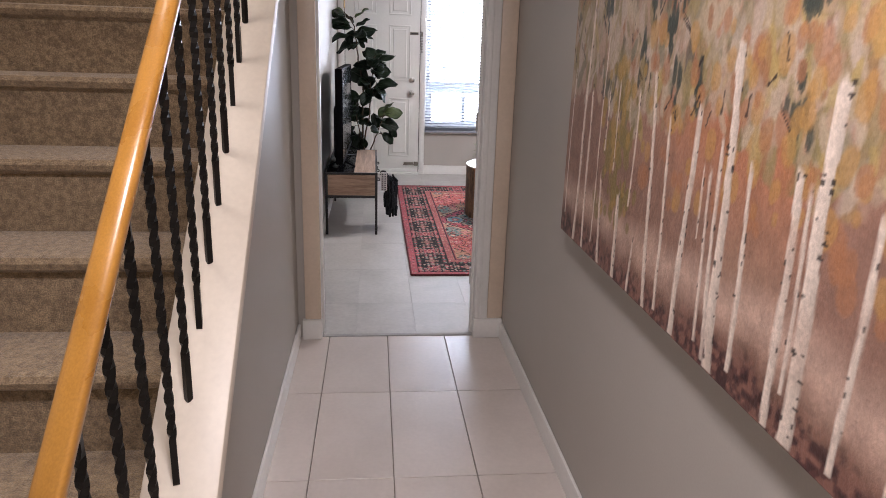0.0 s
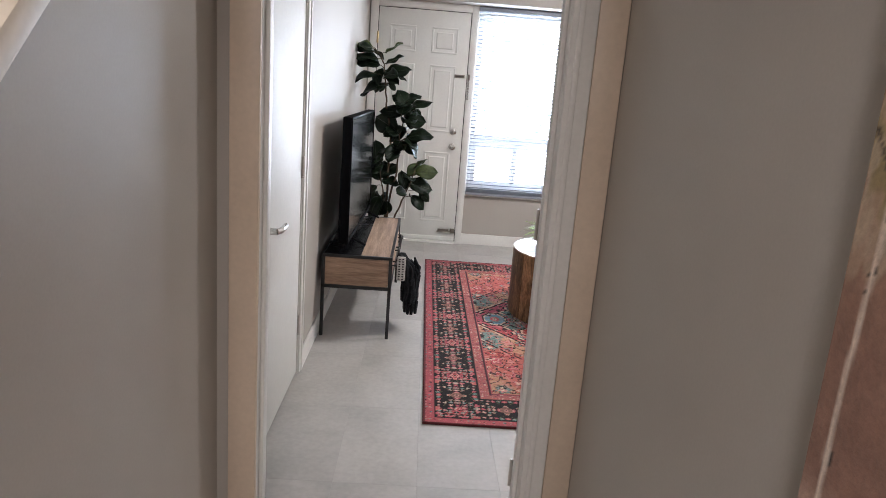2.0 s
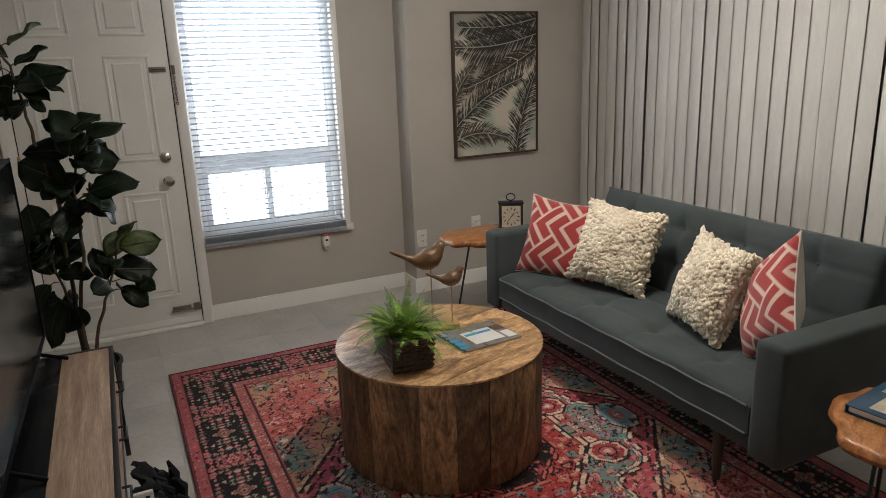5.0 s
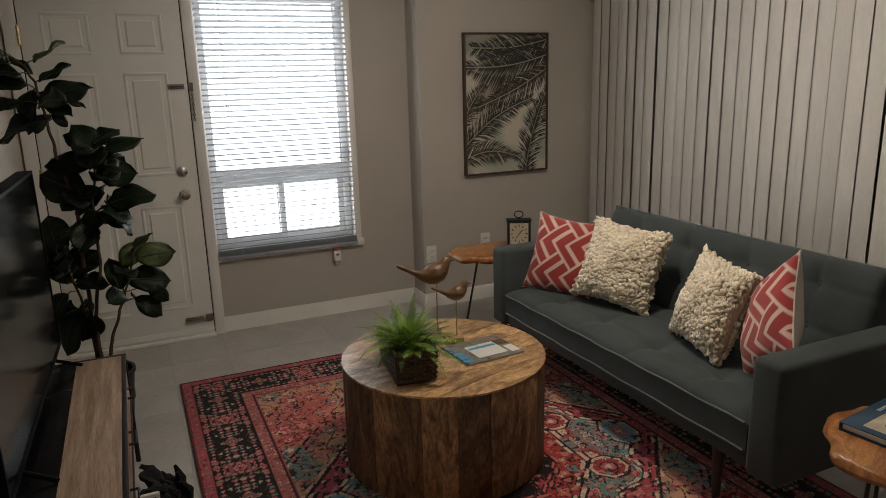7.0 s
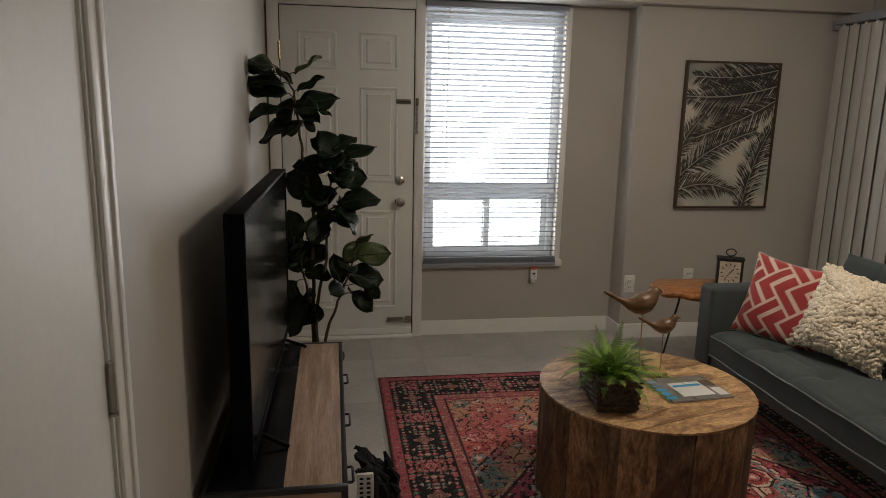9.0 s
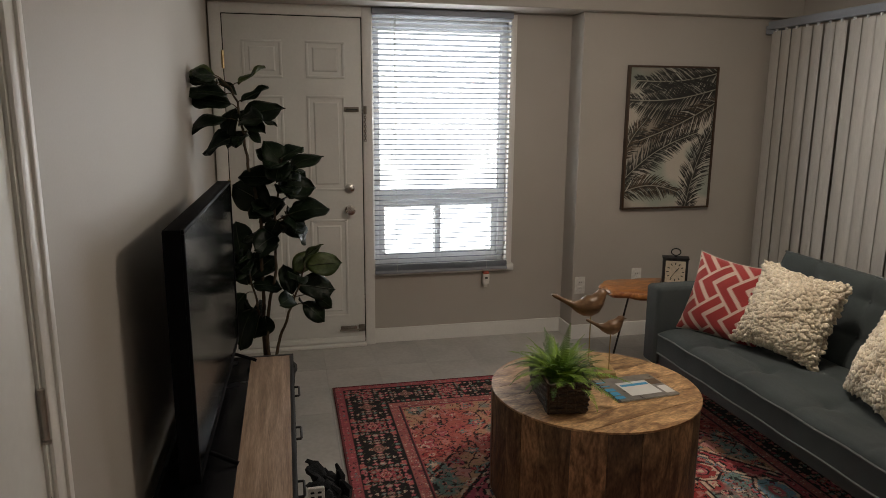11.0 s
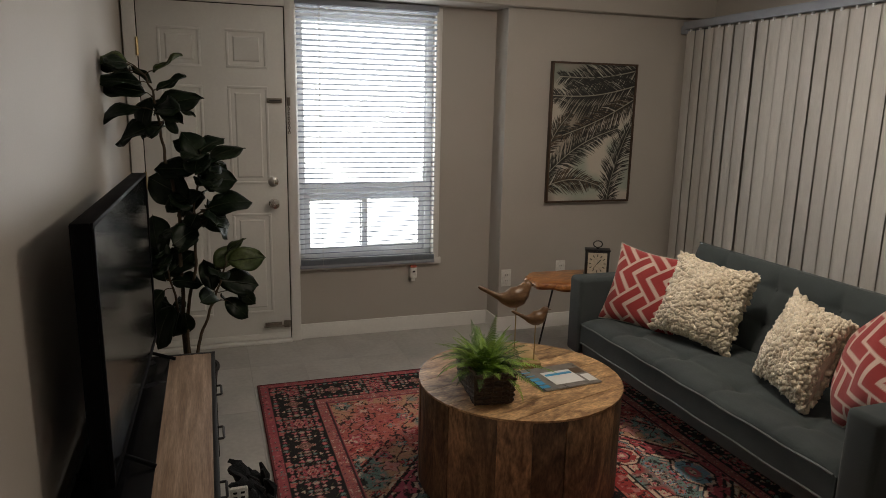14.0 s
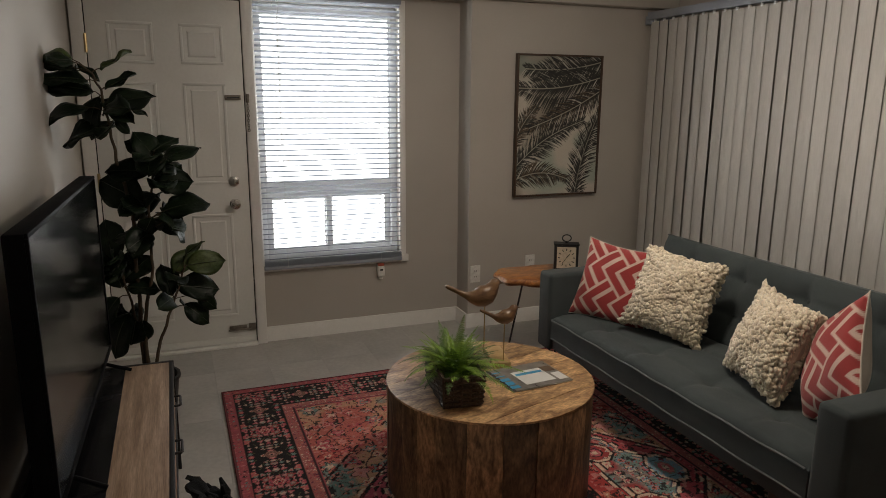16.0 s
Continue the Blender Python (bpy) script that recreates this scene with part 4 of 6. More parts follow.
def rug_colours(gx, gy):
    """A knotted rug: bound edge, guard bands, black flowered border, gold corners, and a stepped medallion on a rose-red field."""
    red, rose, salmon, cream, gold = (0.37, 0.032, 0.038), (0.50, 0.085, 0.115), (0.56, 0.145, 0.10), (0.64, 0.50, 0.36), (0.50, 0.275, 0.155)
    teal, blue, dark, plum, green, pink = (0.15, 0.26, 0.235), (0.15, 0.33, 0.42), (0.006, 0.005, 0.007), (0.14, 0.020, 0.055), (0.12, 0.13, 0.045), (0.60, 0.25, 0.22)
    knot = 0.005
    x, y = np.round((gx - RW / 2) / knot) * knot, np.round((gy - RL / 2) / knot) * knot
    ax, ay = np.abs(x) + 0.0001, np.abs(y) + 0.0001
    d = np.minimum(RW / 2 - ax, RL / 2 - ay)
    img = np.zeros((*gx.shape, 3))
    img[:] = rose
    fade0 = blobs(x + 6, y + 6, 0.30, 25)
    img = over(img, np.clip((fade0 - 0.45) * 3, 0, 1) * 0.7, red)
    img = over(img, np.clip((0.38 - fade0) * 4, 0, 1) * 0.6, (0.42, 0.05, 0.11))

    def line(f, c, half, where=True):
        return over(img, (np.abs(f) < half) & where, c)

    # the rose field, scattered with cream and dark sprigs
    step = np.sign(np.sin(ax * 44)) * np.sign(np.sin(ay * 44)) * 0.022
    star = ax / 0.80 + ay / 1.00 + step
    out = star > 1.0
    img = motifs(img, ax, ay, 0.088, 101, ~out, [cream, teal, salmon, blue, dark, pink], 0.60, (0.14, 0.30), plum)
    img = motifs(img, ax + 0.04, ay + 0.04, 0.046, 102, ~out, [dark, plum, cream, red], 0.40, (0.14, 0.28))
    # tan and salmon corners with dark branching flowers
    img = over(img, out, gold)
    img = over(img, out * np.clip((blobs(ax + 2, ay + 3, 0.18, 26) - 0.50) * 7, 0, 1) * 0.9, (0.50, 0.10, 0.085))
    img = over(img, out * np.clip((blobs(ax + 7, ay + 1, 0.12, 28) - 0.66) * 9, 0, 1), teal)
    branch = np.abs(np.sin(ax * 31 + 1.6 * np.sin(ay * 23)) + 0.6 * np.sin(ay * 37 + ax * 9)) < 0.10
    img = over(img, out & branch, (0.05, 0.020, 0.022))
    img = motifs(img, ax, ay, 0.092, 103, out, [rose, salmon, cream, red, pink, teal], 0.75, (0.22, 0.38), dark)
    img = motifs(img, ax + 0.042, ay + 0.042, 0.050, 104, out, [dark, red, salmon, cream, rose, pink], 0.50, (0.16, 0.34))
    for at, c, half in ((1.0, dark, 0.012), (1.026, cream, 0.010), (1.05, dark, 0.008), (1.30, dark, 0.010), (1.32, salmon, 0.008)):
        img = line(star - at, c, half)
    # the lobed medallion: a teal ground between a cream outline and a red octagon, with cartouches on it
    th = np.arctan2(ay / 1.15, ax)
    lobes = np.hypot(ax, ay / 1.15) / (0.545 + 0.065 * np.cos(4 * th) + 0.030 * np.cos(12 * th)) + 0.02 * np.sign(np.sin(th * 46))
    for r1, c in ((1.07, dark), (1.045, cream), (1.015, (0.05, 0.06, 0.10)), (1.0, teal)):
        img = over(img, lobes < r1, c)
    inner = lobes < 0.985
    img = over(img, inner * np.clip((blobs(ax + 5, ay + 8, 0.11, 29) - 0.42) * 8, 0, 1), (0.40, 0.045, 0.045))
    img = over(img, inner & (np.abs(np.sin(ax * 38 + 1.4 * np.sin(ay * 29))) < 0.06), dark)
    img = motifs(img, ax, ay, 0.074, 109, inner, [cream, red, salmon, rose, blue, pink], 0.75, (0.20, 0.38), dark)
    img = motifs(img, ax + 0.03, ay + 0.02, 0.042, 110, inner, [red, dark, cream, blue], 0.45, (0.16, 0.32))
    oct_ = np.maximum(np.maximum(ax, ay / 1.08), (ax + ay / 1.08) * 0.73) * (1 + 0.035 * np.sign(np.sin(np.arctan2(ay, ax) * 18)))
    for r1, c in ((0.372, dark), (0.362, cream), (0.346, dark), (0.340, (0.40, 0.030, 0.030)), (0.25, dark), (0.243, salmon), (0.232, dark), (0.13, cream), (0.12, blue)):
        img = over(img, (oct_ < r1), c)
    img = motifs(img, ax, ay, 0.062, 106, (oct_ < 0.332) & (oct_ > 0.255), [dark, cream, rose, teal, salmon, gold], 0.9, (0.24, 0.42), dark)
    img = motifs(img, ax, ay, 0.080, 107, (oct_ < 0.225) & (oct_ > 0.13), [rose, red, cream, teal, salmon], 0.8, (0.24, 0.42), plum)
    # blue pendants and red cartouches with a cream edge
    for px, py, a, b, c1, c2 in ((0.0, 0.78, 0.085, 0.095, teal, plum), (0.625, 0.0, 0.07, 0.11, blue, teal), (0.41, 0.21, 0.075, 0.075, (0.36, 0.03, 0.03), dark), (0.14, 0.50, 0.085, 0.065, dark, rose)):
        q = np.maximum(np.abs(ax - px) / a, np.maximum(np.abs(ay - py) / b, (np.abs(ax - px) / a + np.abs(ay - py) / b) * 0.72))
        for r1, c in ((1.12, dark), (1.0, cream), (0.86, c1), (0.50, c2), (0.40, rose), (0.20, cream)):
            img = over(img, q < r1, c)
        img = motifs(img, ax, ay, 0.045, 108, (q < 0.84) & (q > 0.52), [teal, cream, plum], 0.55, (0.18, 0.34))
    busy = blobs(ax + 4, ay + 4, 0.016, 27)
    img = over(img, (busy > 0.82) * 0.9, dark)
    img = over(img, (busy < 0.18) * 0.7, pink)
    img = over(img, (np.abs(busy - 0.5) < 0.03) * 0.5, red)
    # borders
    def band_at(a, b, c):
        return over(img, (d >= a) & (d < b), c)

    side = RW / 2 - ax < RL / 2 - ay
    along = np.where(side, ay, ax)
    img = band_at(0.0, 0.335, (0.40, 0.070, 0.085))
    img = motifs(img, along, d + 0.0035, 0.024, 111, (d > 0.010) & (d < 0.052), [pink, salmon, dark, rose, teal], 0.85, (0.22, 0.38))
    img = band_at(0.052, 0.058, dark)
    img = band_at(0.058, 0.262, dark)
    inside = (d >= 0.061) & (d < 0.259)
    rep = 0.46
    m = np.abs((along / rep) % 1 - 0.5) * rep
    w = np.abs(d - 0.160)
    flowers = [rose, cream, salmon, pink, teal, (0.42, 0.16, 0.16), rose, pink, (0.30, 0.30, 0.25)]
    img = motifs(img, m + 0.013, w + 0.010, 0.027, 112, inside, flowers, 0.86, (0.26, 0.48))
    img = motifs(img, m + 0.036, w + 0.033, 0.052, 113, inside, [rose, pink, salmon, red, (0.20, 0.24, 0.20)], 0.60, (0.20, 0.36))
    vine = np.abs(np.sin(m * 34 + np.sin(w * 60) * 1.3)) < 0.06
    img = over(img, inside & vine & (np.sin(m * 90 + w * 70) > -0.2), green)
    for c0, cols in ((0.0, ((0.14, 0.06, 0.05), (0.30, 0.14, 0.10), (0.10, 0.03, 0.03), (0.30, 0.16, 0.12), pink, dark)), (rep / 2, (dark, rose, cream, red, pink, dark))):
        q = np.hypot((m - c0) * 1.05, w * 0.95)
        th = np.arctan2(w, m - c0 + 1e-6)
        q = q * (1 + 0.13 * np.cos(6 * th))
        for r1, c in zip((0.030, 0.027, 0.020, 0.017, 0.010, 0.005), cols):
            img = over(img, inside & (q < r1), c)
    img = band_at(0.262, 0.268, dark)
    img = band_at(0.268, 0.322, (0.38, 0.11, 0.10))
    img = motifs(img, along, d - 0.002, 0.018, 114, (d > 0.270) & (d < 0.320), [pink, red, cream, plum, salmon, rose], 0.85, (0.22, 0.40))
    img = band_at(0.322, 0.328, (0.05, 0.012, 0.02))
    img = band_at(0.0, 0.010, (0.13, 0.018, 0.024))
    # wear: yarn streaks along the rows and faded patches
    streak = blobs(gx * 0.3, gy * 6, 0.03, 41)
    fade = blobs(gx, gy, 0.35, 42)
    img = img * (0.80 + 0.26 * streak + 0.30 * (fade - 0.5))[..., None]
    grey = img.mean(-1, keepdims=True)
    return np.clip(img * 0.89 + grey * 0.11, 0.003, 0.9)


rug = thing("rug", pose(RUGX0, RUGY0, 0), "red patterned wool rug with dark flowered border", "rug")
wave = lambda a, b: 0.0098 + 0.0006 * np.sin(a * 23 + 1) * np.sin(b * 17)
sheet("woven_field", np.linspace(0.004, RW - 0.004, 420), np.linspace(0.004, RL - 0.004, 560), lambda a, b: np.stack([a, b, wave(a, b)], -1), rug_colours, DYED, rug)
part("binding", tube([(0.004, 0.004, 0.006), (RW - 0.004, 0.004, 0.006), (RW - 0.004, RL - 0.004, 0.006), (0.004, RL - 0.004, 0.006)], 0.006, 8, True), BINDING, rug, "dark red bound edge")
part("backing", span(0.004, RW - 0.004, 0.004, RL - 0.004, 0.0, 0.0075), BINDING, rug)

# ---- coffee table ----
TX, TY, TR, TZ = 1.128, 2.575, 0.413, 0.435
table = thing("coffee_table", pose(TX, TY, 0.0105), "round drum coffee table of reclaimed wood planks", "coffee table")
core = part("core", lathe([(TR - 0.022, 0.0), (TR - 0.022, TZ - 0.035), (TR - 0.03, TZ - 0.034)], 48), DARKWOOD, table)
n_st = 20
cuts, a = [], 0.0
ws = [random.uniform(0.7, 1.45) for _ in range(n_st)]
tot = sum(ws)
for w in ws:
    cuts.append((a, a + w / tot * 2 * math.pi))
    a += w / tot * 2 * math.pi
for a0, a1 in cuts:
    out = TR - 0.006 + random.uniform(-0.002, 0.002)
    g = 0.0008 / TR
    b = bmesh.new()
    n = 4
    ring_v = []
    for k in range(n + 1):
        t = a0 + g + (a1 - a0 - 2 * g) * k / n
        e = 0.0015 if k in (0, n) else 0.0
        ring_v.append([b.verts.new((r * math.cos(t), r * math.sin(t), z)) for r, z in ((out - 0.02, 0.004), (out - e - 0.002, 0.004), (out - e, 0.008), (out - e, TZ - 0.010), (out - e - 0.001, TZ - 0.0085), (out - 0.014, TZ - 0.0085))])
    for p, q in zip(ring_v, ring_v[1:]):
        for k in range(6):
            b.faces.new((p[k], q[k], q[(k + 1) % 6], p[(k + 1) % 6]))
    b.faces.new(ring_v[0])
    b.faces.new(ring_v[-1][::-1])
    bmesh.ops.recalc_face_normals(b, faces=b.faces)
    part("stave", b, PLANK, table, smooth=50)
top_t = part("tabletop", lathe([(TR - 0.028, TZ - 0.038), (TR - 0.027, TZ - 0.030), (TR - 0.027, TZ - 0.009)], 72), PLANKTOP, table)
edges_x = [-TR + 0.006]
while edges_x[-1] < TR - 0.006:
    edges_x.append(min(edges_x[-1] + random.uniform(0.085, 0.14), TR - 0.006))
turn = Matrix.Rotation(radians(17), 4, "Z")
for x0, x1 in zip(edges_x, edges_x[1:]):
    pts_lo, pts_hi = [], []
    for k in range(17):
        x = x0 + 0.0009 + (x1 - x0 - 0.0018) * k / 16
        h = math.sqrt(max((TR - 0.0045) ** 2 - x * x, 0.000004))
        pts_lo.append((x, -h))
        pts_hi.append((x, h))
    b = prism(pts_lo + pts_hi[::-1], 0.0076 + random.uniform(0, 0.0006), "z", TZ - 0.0082)
    moved(b, Matrix.Rotation(radians(90), 4, "Z"))
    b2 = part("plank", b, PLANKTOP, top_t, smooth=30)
    b2.matrix_basis = turn


# ---- fern in a basket ----
fern = thing("potted_fern", pose(0.938, 2.490, TZ + 0.0105, 0, 0, -7), "green artificial fern in a dark wicker basket", "potted plant")
BX, BY, BH = 0.076, 0.148, 0.122
weave = []
for k in range(12):
    z = 0.006 + k * 0.0102
    f = 0.92 + 0.08 * k / 11
    pts = []
    for i in range(48):
        t = i / 48 * 4
        e, q = int(t), t - int(t)
        c = [(-1, -1), (1, -1), (1, 1), (-1, 1)]
        p0, p1 = c[e], c[(e + 1) % 4]
        x, y = p0[0] + (p1[0] - p0[0]) * q, p0[1] + (p1[1] - p0[1]) * q
        s = 1 + 0.02 * (1 if (i // 2 + k) % 2 else -1)
        pts.append((x * BX * f * s, y * BY * f * s, z + random.uniform(-0.001, 0.001)))
    part("cane", tube(pts, 0.0058, 6, True), WICKER, fern)
part("lining", join(span(-BX * 0.9, BX * 0.9, -BY * 0.92, BY * 0.92, 0.0, 0.095)), SOIL, fern)
for i in range(18):
    t = i / 18 * 4
    e, q = int(t), t - int(t)
    c = [(-1, -1), (1, -1), (1, 1), (-1, 1)]
    p0, p1 = c[e], c[(e + 1) % 4]
    x, y = p0[0] + (p1[0] - p0[0]) * q, p0[1] + (p1[1] - p0[1]) * q
    part("stake", tube([(x * BX * 0.93, y * BY * 0.93, 0.002), (x * BX * 1.02, y * BY * 1.02, BH + 0.004)], 0.0045, 6), WICKER, fern)


def frond(length, lift, droop, pairs=30, wide=0.030):
    """One fern frond along +x: a stalk that rises and bends over, with leaflets in pairs that taper to its tip."""
    b = bmesh.new()
    pts = []
    for i in range(pairs + 1):
        t = i / pairs
        ang = lift - droop * t
        pts.append((pts[-1] + Vector((math.cos(ang), 0, math.sin(ang))) * (length / pairs)) if pts else Vector((0, 0, 0)))
    for i in range(2, pairs + 1):
        t = i / pairs
        l = wide * (math.sin(math.pi * min(1, 0.12 + 0.88 * t) ** 0.75) * 0.9 + 0.1) * random.uniform(0.85, 1.1)
        d = (pts[i] - pts[i - 1]).normalized()
        up = Vector((-d.z, 0, d.x))
        for s in (-1, 1):
            side = (Vector((0, s, 0)) * 0.93 + d * 0.36 + up * random.uniform(-0.12, 0.18)).normalized()
            hw = length / pairs * 0.40
            p = pts[i]
            a0, a1 = p - d * hw * 0.6, p + d * hw * 0.6
            m0, m1 = p + side * l * 0.55 - d * hw * 0.75, p + side * l * 0.55 + d * hw * 0.75
            tip = p + side * l - up * l * 0.16
            vs = [b.verts.new(q) for q in (a0, m0, tip, m1, a1)]
            b.faces.new(vs)
    st = tube(pts, [0.0016 - 0.0011 * i / pairs for i in range(pairs + 1)], 5)
    return join(b, st)


rs = random.Random(5)
for k in range(120):
    az = k * 2.399 + rs.uniform(-0.3, 0.3)
    inner = k / 120
    length = 0.10 + 0.075 * rs.random()
    lift = radians(30 + 50 * inner + rs.uniform(-12, 12))
    b = frond(length, lift, radians(rs.uniform(60, 105)) * (1 - 0.45 * inner), wide=rs.uniform(0.022, 0.030))
    f = part("frond", b, FERN if rs.random() < 0.62 else FERNDK, fern, smooth=0)
    f.matrix_basis = pose(0.055 * math.cos(az) * rs.random(), 0.12 * math.sin(az) * rs.random(), 0.10, 0, 0, math.degrees(az))
for az, length, lift, droop in ((40, 0.20, 82, 16), (-20, 0.27, 22, 44), (-38, 0.24, 6, 36), (150, 0.16, 88, 20), (200, 0.17, 40, 60)):
    f = part("frond", frond(length, radians(lift), radians(droop), 30, 0.032), FERN, fern, smooth=0)
    f.matrix_basis = pose(0.0, -0.02, 0.10, 0, 0, az)

# ---- birds, magazine ----
birds = thing("bird_sculpture", pose(1.250, 2.76, TZ + 0.0105), "two carved wooden birds on rods over a block", "sculpture")
part("base", box(0.075, 0.20, 0.026, (-0.018, -0.030, 0.013), 0.004, m=Matrix.Rotation(radians(-12), 4, "Z")), BASEW, birds, "pale wooden block")


def bird(length, m):
    """A plump bird along +x: raised tail, round body, small head and beak, swept from tail to beak."""
    keys = [(-0.58, 0.20, 0.020), (-0.53, 0.175, 0.038), (-0.36, 0.085, 0.042), (-0.22, 0.015, 0.060), (-0.12, -0.02, 0.110), (-0.03, -0.03, 0.160), (0.06, -0.02, 0.188), (0.15, 0.02, 0.182),
            (0.22, 0.085, 0.140), (0.262, 0.152, 0.106), (0.300, 0.196, 0.100), (0.340, 0.208, 0.080), (0.370, 0.208, 0.042), (0.395, 0.202, 0.020), (0.455, 0.192, 0.004)]
    return moved(tube([(x * length, 0, z * length) for x, z, r in keys], [r * length for x, z, r in keys], 16), m)


part("bird", bird(0.245, pose(-0.080, 0.03, 0.272, 0, 0, -8)), BIRDW, birds, "", 60)
part("bird", bird(0.165, pose(-0.030, -0.10, 0.214, 0, 0, -8)), BIRDW, birds, "", 60)
part("rod", tube([(-0.05, 0.03, 0.012), (-0.05, 0.03, 0.26)], 0.0026), BRASS, birds)
part("rod", tube([(-0.020, -0.10, 0.012), (-0.020, -0.10, 0.205)], 0.0024), BRASS, birds)

mag = thing("magazine", pose(1.272, 2.518, TZ + 0.0105, 0, 0, 5), "glossy magazine with blue title lying on the table", "magazine")
part("pages", box(0.270, 0.215, 0.004, (0, 0, 0.003), 0.001), PAPER, mag)
cov = part("cover", box(0.272, 0.217, 0.001, (0, 0, 0.0056)), COVER, mag)
part("cover_photo", box(0.135, 0.125, 0.0006, (0.012, -0.012, 0.0065)), PAPER, cov, "pale photograph of a pool terrace")
part("photo_band", box(0.12, 0.018, 0.0006, (0.012, 0.02, 0.0071)), BLUEP, cov)
part("photo_band", box(0.05, 0.05, 0.0006, (0.105, 0.03, 0.0065)), BROWNP, cov)
part("photo_band", box(0.04, 0.07, 0.0006, (0.112, -0.05, 0.0065)), PAPER, cov)
for k, (w, h) in enumerate(((0.026, 0.046), (0.034, 0.036), (0.026, 0.036), (0.008, 0.05), (0.008, 0.05))):
    part("title_mark", box(0.040 if k != 1 else 0.034, w * 0.9, 0.0006, (-0.108, -0.075 + 0.037 * k, 0.0066), 0.0), BLUEP, cov)
part("spine_shade", box(0.012, 0.217, 0.0007, (-0.128, 0, 0.0062)), SLOT, cov)


# ---- television and its stand ----
stand = thing("tv_stand", pose(-0.235, 2.515, 0), "washed oak television stand on black metal legs", "tv stand")
SX0, SX1, SY, SZ0, SZ1 = -0.195, 0.195, 0.592, 0.285, 0.478
part("carcass", span(SX0 + 0.022, SX1 - 0.026, -SY + 0.02, SY - 0.02, SZ0 + 0.018, SZ1 - 0.016), OAK, stand)
part("tabletop", span(SX0 + 0.012, SX1 - 0.012, -SY + 0.012, SY - 0.012, SZ1 - 0.016, SZ1 - 0.001, 0.002), OAK, stand)
part("top_inlay", span(SX0 + 0.012, SX0 + 0.215, -SY + 0.013, SY - 0.013, SZ1 - 0.004, SZ1 + 0.0015, 0.001), STANDBLK, stand, "glossy black back half of the top")
for y in (-SY, SY - 0.018):
    fr = part("end_frame", join(span(SX0, SX1, y, y + 0.018, SZ1 - 0.016, SZ1, 0.001), span(SX0, SX1, y, y + 0.018, SZ0, SZ0 + 0.018, 0.001),
                                span(SX0, SX0 + 0.018, y, y + 0.018, 0.0, SZ1 - 0.016, 0.001), span(SX1 - 0.018, SX1, y, y + 0.018, 0.0, SZ1 - 0.016, 0.001)), BLACK, stand, "black square metal leg frame")
    part("end_panel", span(SX0 + 0.02, SX1 - 0.02, y + 0.005, y + 0.014, SZ0 + 0.02, SZ1 - 0.018), OAKEND, fr)
for z in (SZ0, SZ1 - 0.016):
    part("rail", join(span(SX1 - 0.016, SX1 - 0.001, -SY + 0.018, SY - 0.018, z, z + 0.016, 0.001), span(SX0 + 0.001, SX0 + 0.016, -SY + 0.018, SY - 0.018, z, z + 0.016, 0.001)), BLACK, stand)
for k in range(3):
    y0 = -SY + 0.026 + k * (2 * SY - 0.052) / 3
    y1 = y0 + (2 * SY - 0.052) / 3 - 0.006
    d = part("drawer_front", span(SX1 - 0.024, SX1 - 0.006, y0, y1, SZ0 + 0.022, SZ1 - 0.022, 0.002), OAK, stand)
    ym = (y0 + y1) / 2
    part("handle", tube([(SX1 - 0.006, ym - 0.045, 0.392), (SX1 + 0.016, ym - 0.045, 0.392), (SX1 + 0.018, ym - 0.04, 0.392), (SX1 + 0.018, ym + 0.04, 0.392), (SX1 + 0.016, ym + 0.045, 0.392), (SX1 - 0.006, ym + 0.045, 0.392)], 0.0045, 6), BLACK, d, "black bar handle")

tv = thing("television", pose(-0.302, 2.595, SZ1 + 0.0015, 0, 0, -1.2), "black flat-screen television standing on feet, switched off", "television")
TVL, TV0, TV1 = 0.612, 0.045, 0.745
part("back_shell", join(span(-0.036, 0.012, -TVL, TVL, TV0, TV1, 0.006), span(-0.058, -0.034, -TVL * 0.8, TVL * 0.8, TV0 + 0.03, TV0 + 0.42, 0.018)), TVPL, tv)
part("bezel", join(span(0.010, 0.019, -TVL, TVL, TV1 - 0.012, TV1, 0.002), span(0.010, 0.019, -TVL, TVL, TV0, TV0 + 0.018, 0.002), span(0.010, 0.019, -TVL, -TVL + 0.012, TV0 + 0.018, TV1 - 0.012, 0.002), span(0.010, 0.019, TVL - 0.012, TVL, TV0 + 0.018, TV1 - 0.012, 0.002)), TVPL, tv)
part("screen", span(0.011, 0.0155, -TVL + 0.011, TVL - 0.011, TV0 + 0.017, TV1 - 0.011), SCREEN, tv)
for y in (-0.42, 0.42):
    part("foot", join(tube([(-0.012, y, TV0 + 0.012), (0.10, y + 0.02 * (1 if y > 0 else -1), 0.006)], 0.007, 8), tube([(-0.012, y, TV0 + 0.012), (-0.105, y + 0.02 * (1 if y > 0 else -1), 0.006)], 0.007, 8)), TVPL, tv)


def cloth_strip(path, width, thick, mat, parent, name, ripple=0.006, seed=1):
    """A hanging strip of cloth along the path, as wide as width along y."""
    rr = random.Random(seed)
    b, rows = bmesh.new(), []
    ph = rr.uniform(0, 6)
    for i, (x, z) in enumerate(path):
        rows.append([b.verts.new((x + ripple * math.sin(j * 1.1 + ph + i * 0.3), -width / 2 + width * j / 14 * (1 - 0.012 * i), z + 0.5 * ripple * math.sin(j * 0.8 + i))) for j in range(15)])
    for p, q in zip(rows, rows[1:]):
        for j in range(14):
            b.faces.new((p[j], p[j + 1], q[j + 1], q[j]))
    thicken(b, thick)
    return part(name, b, mat, parent, smooth=70)


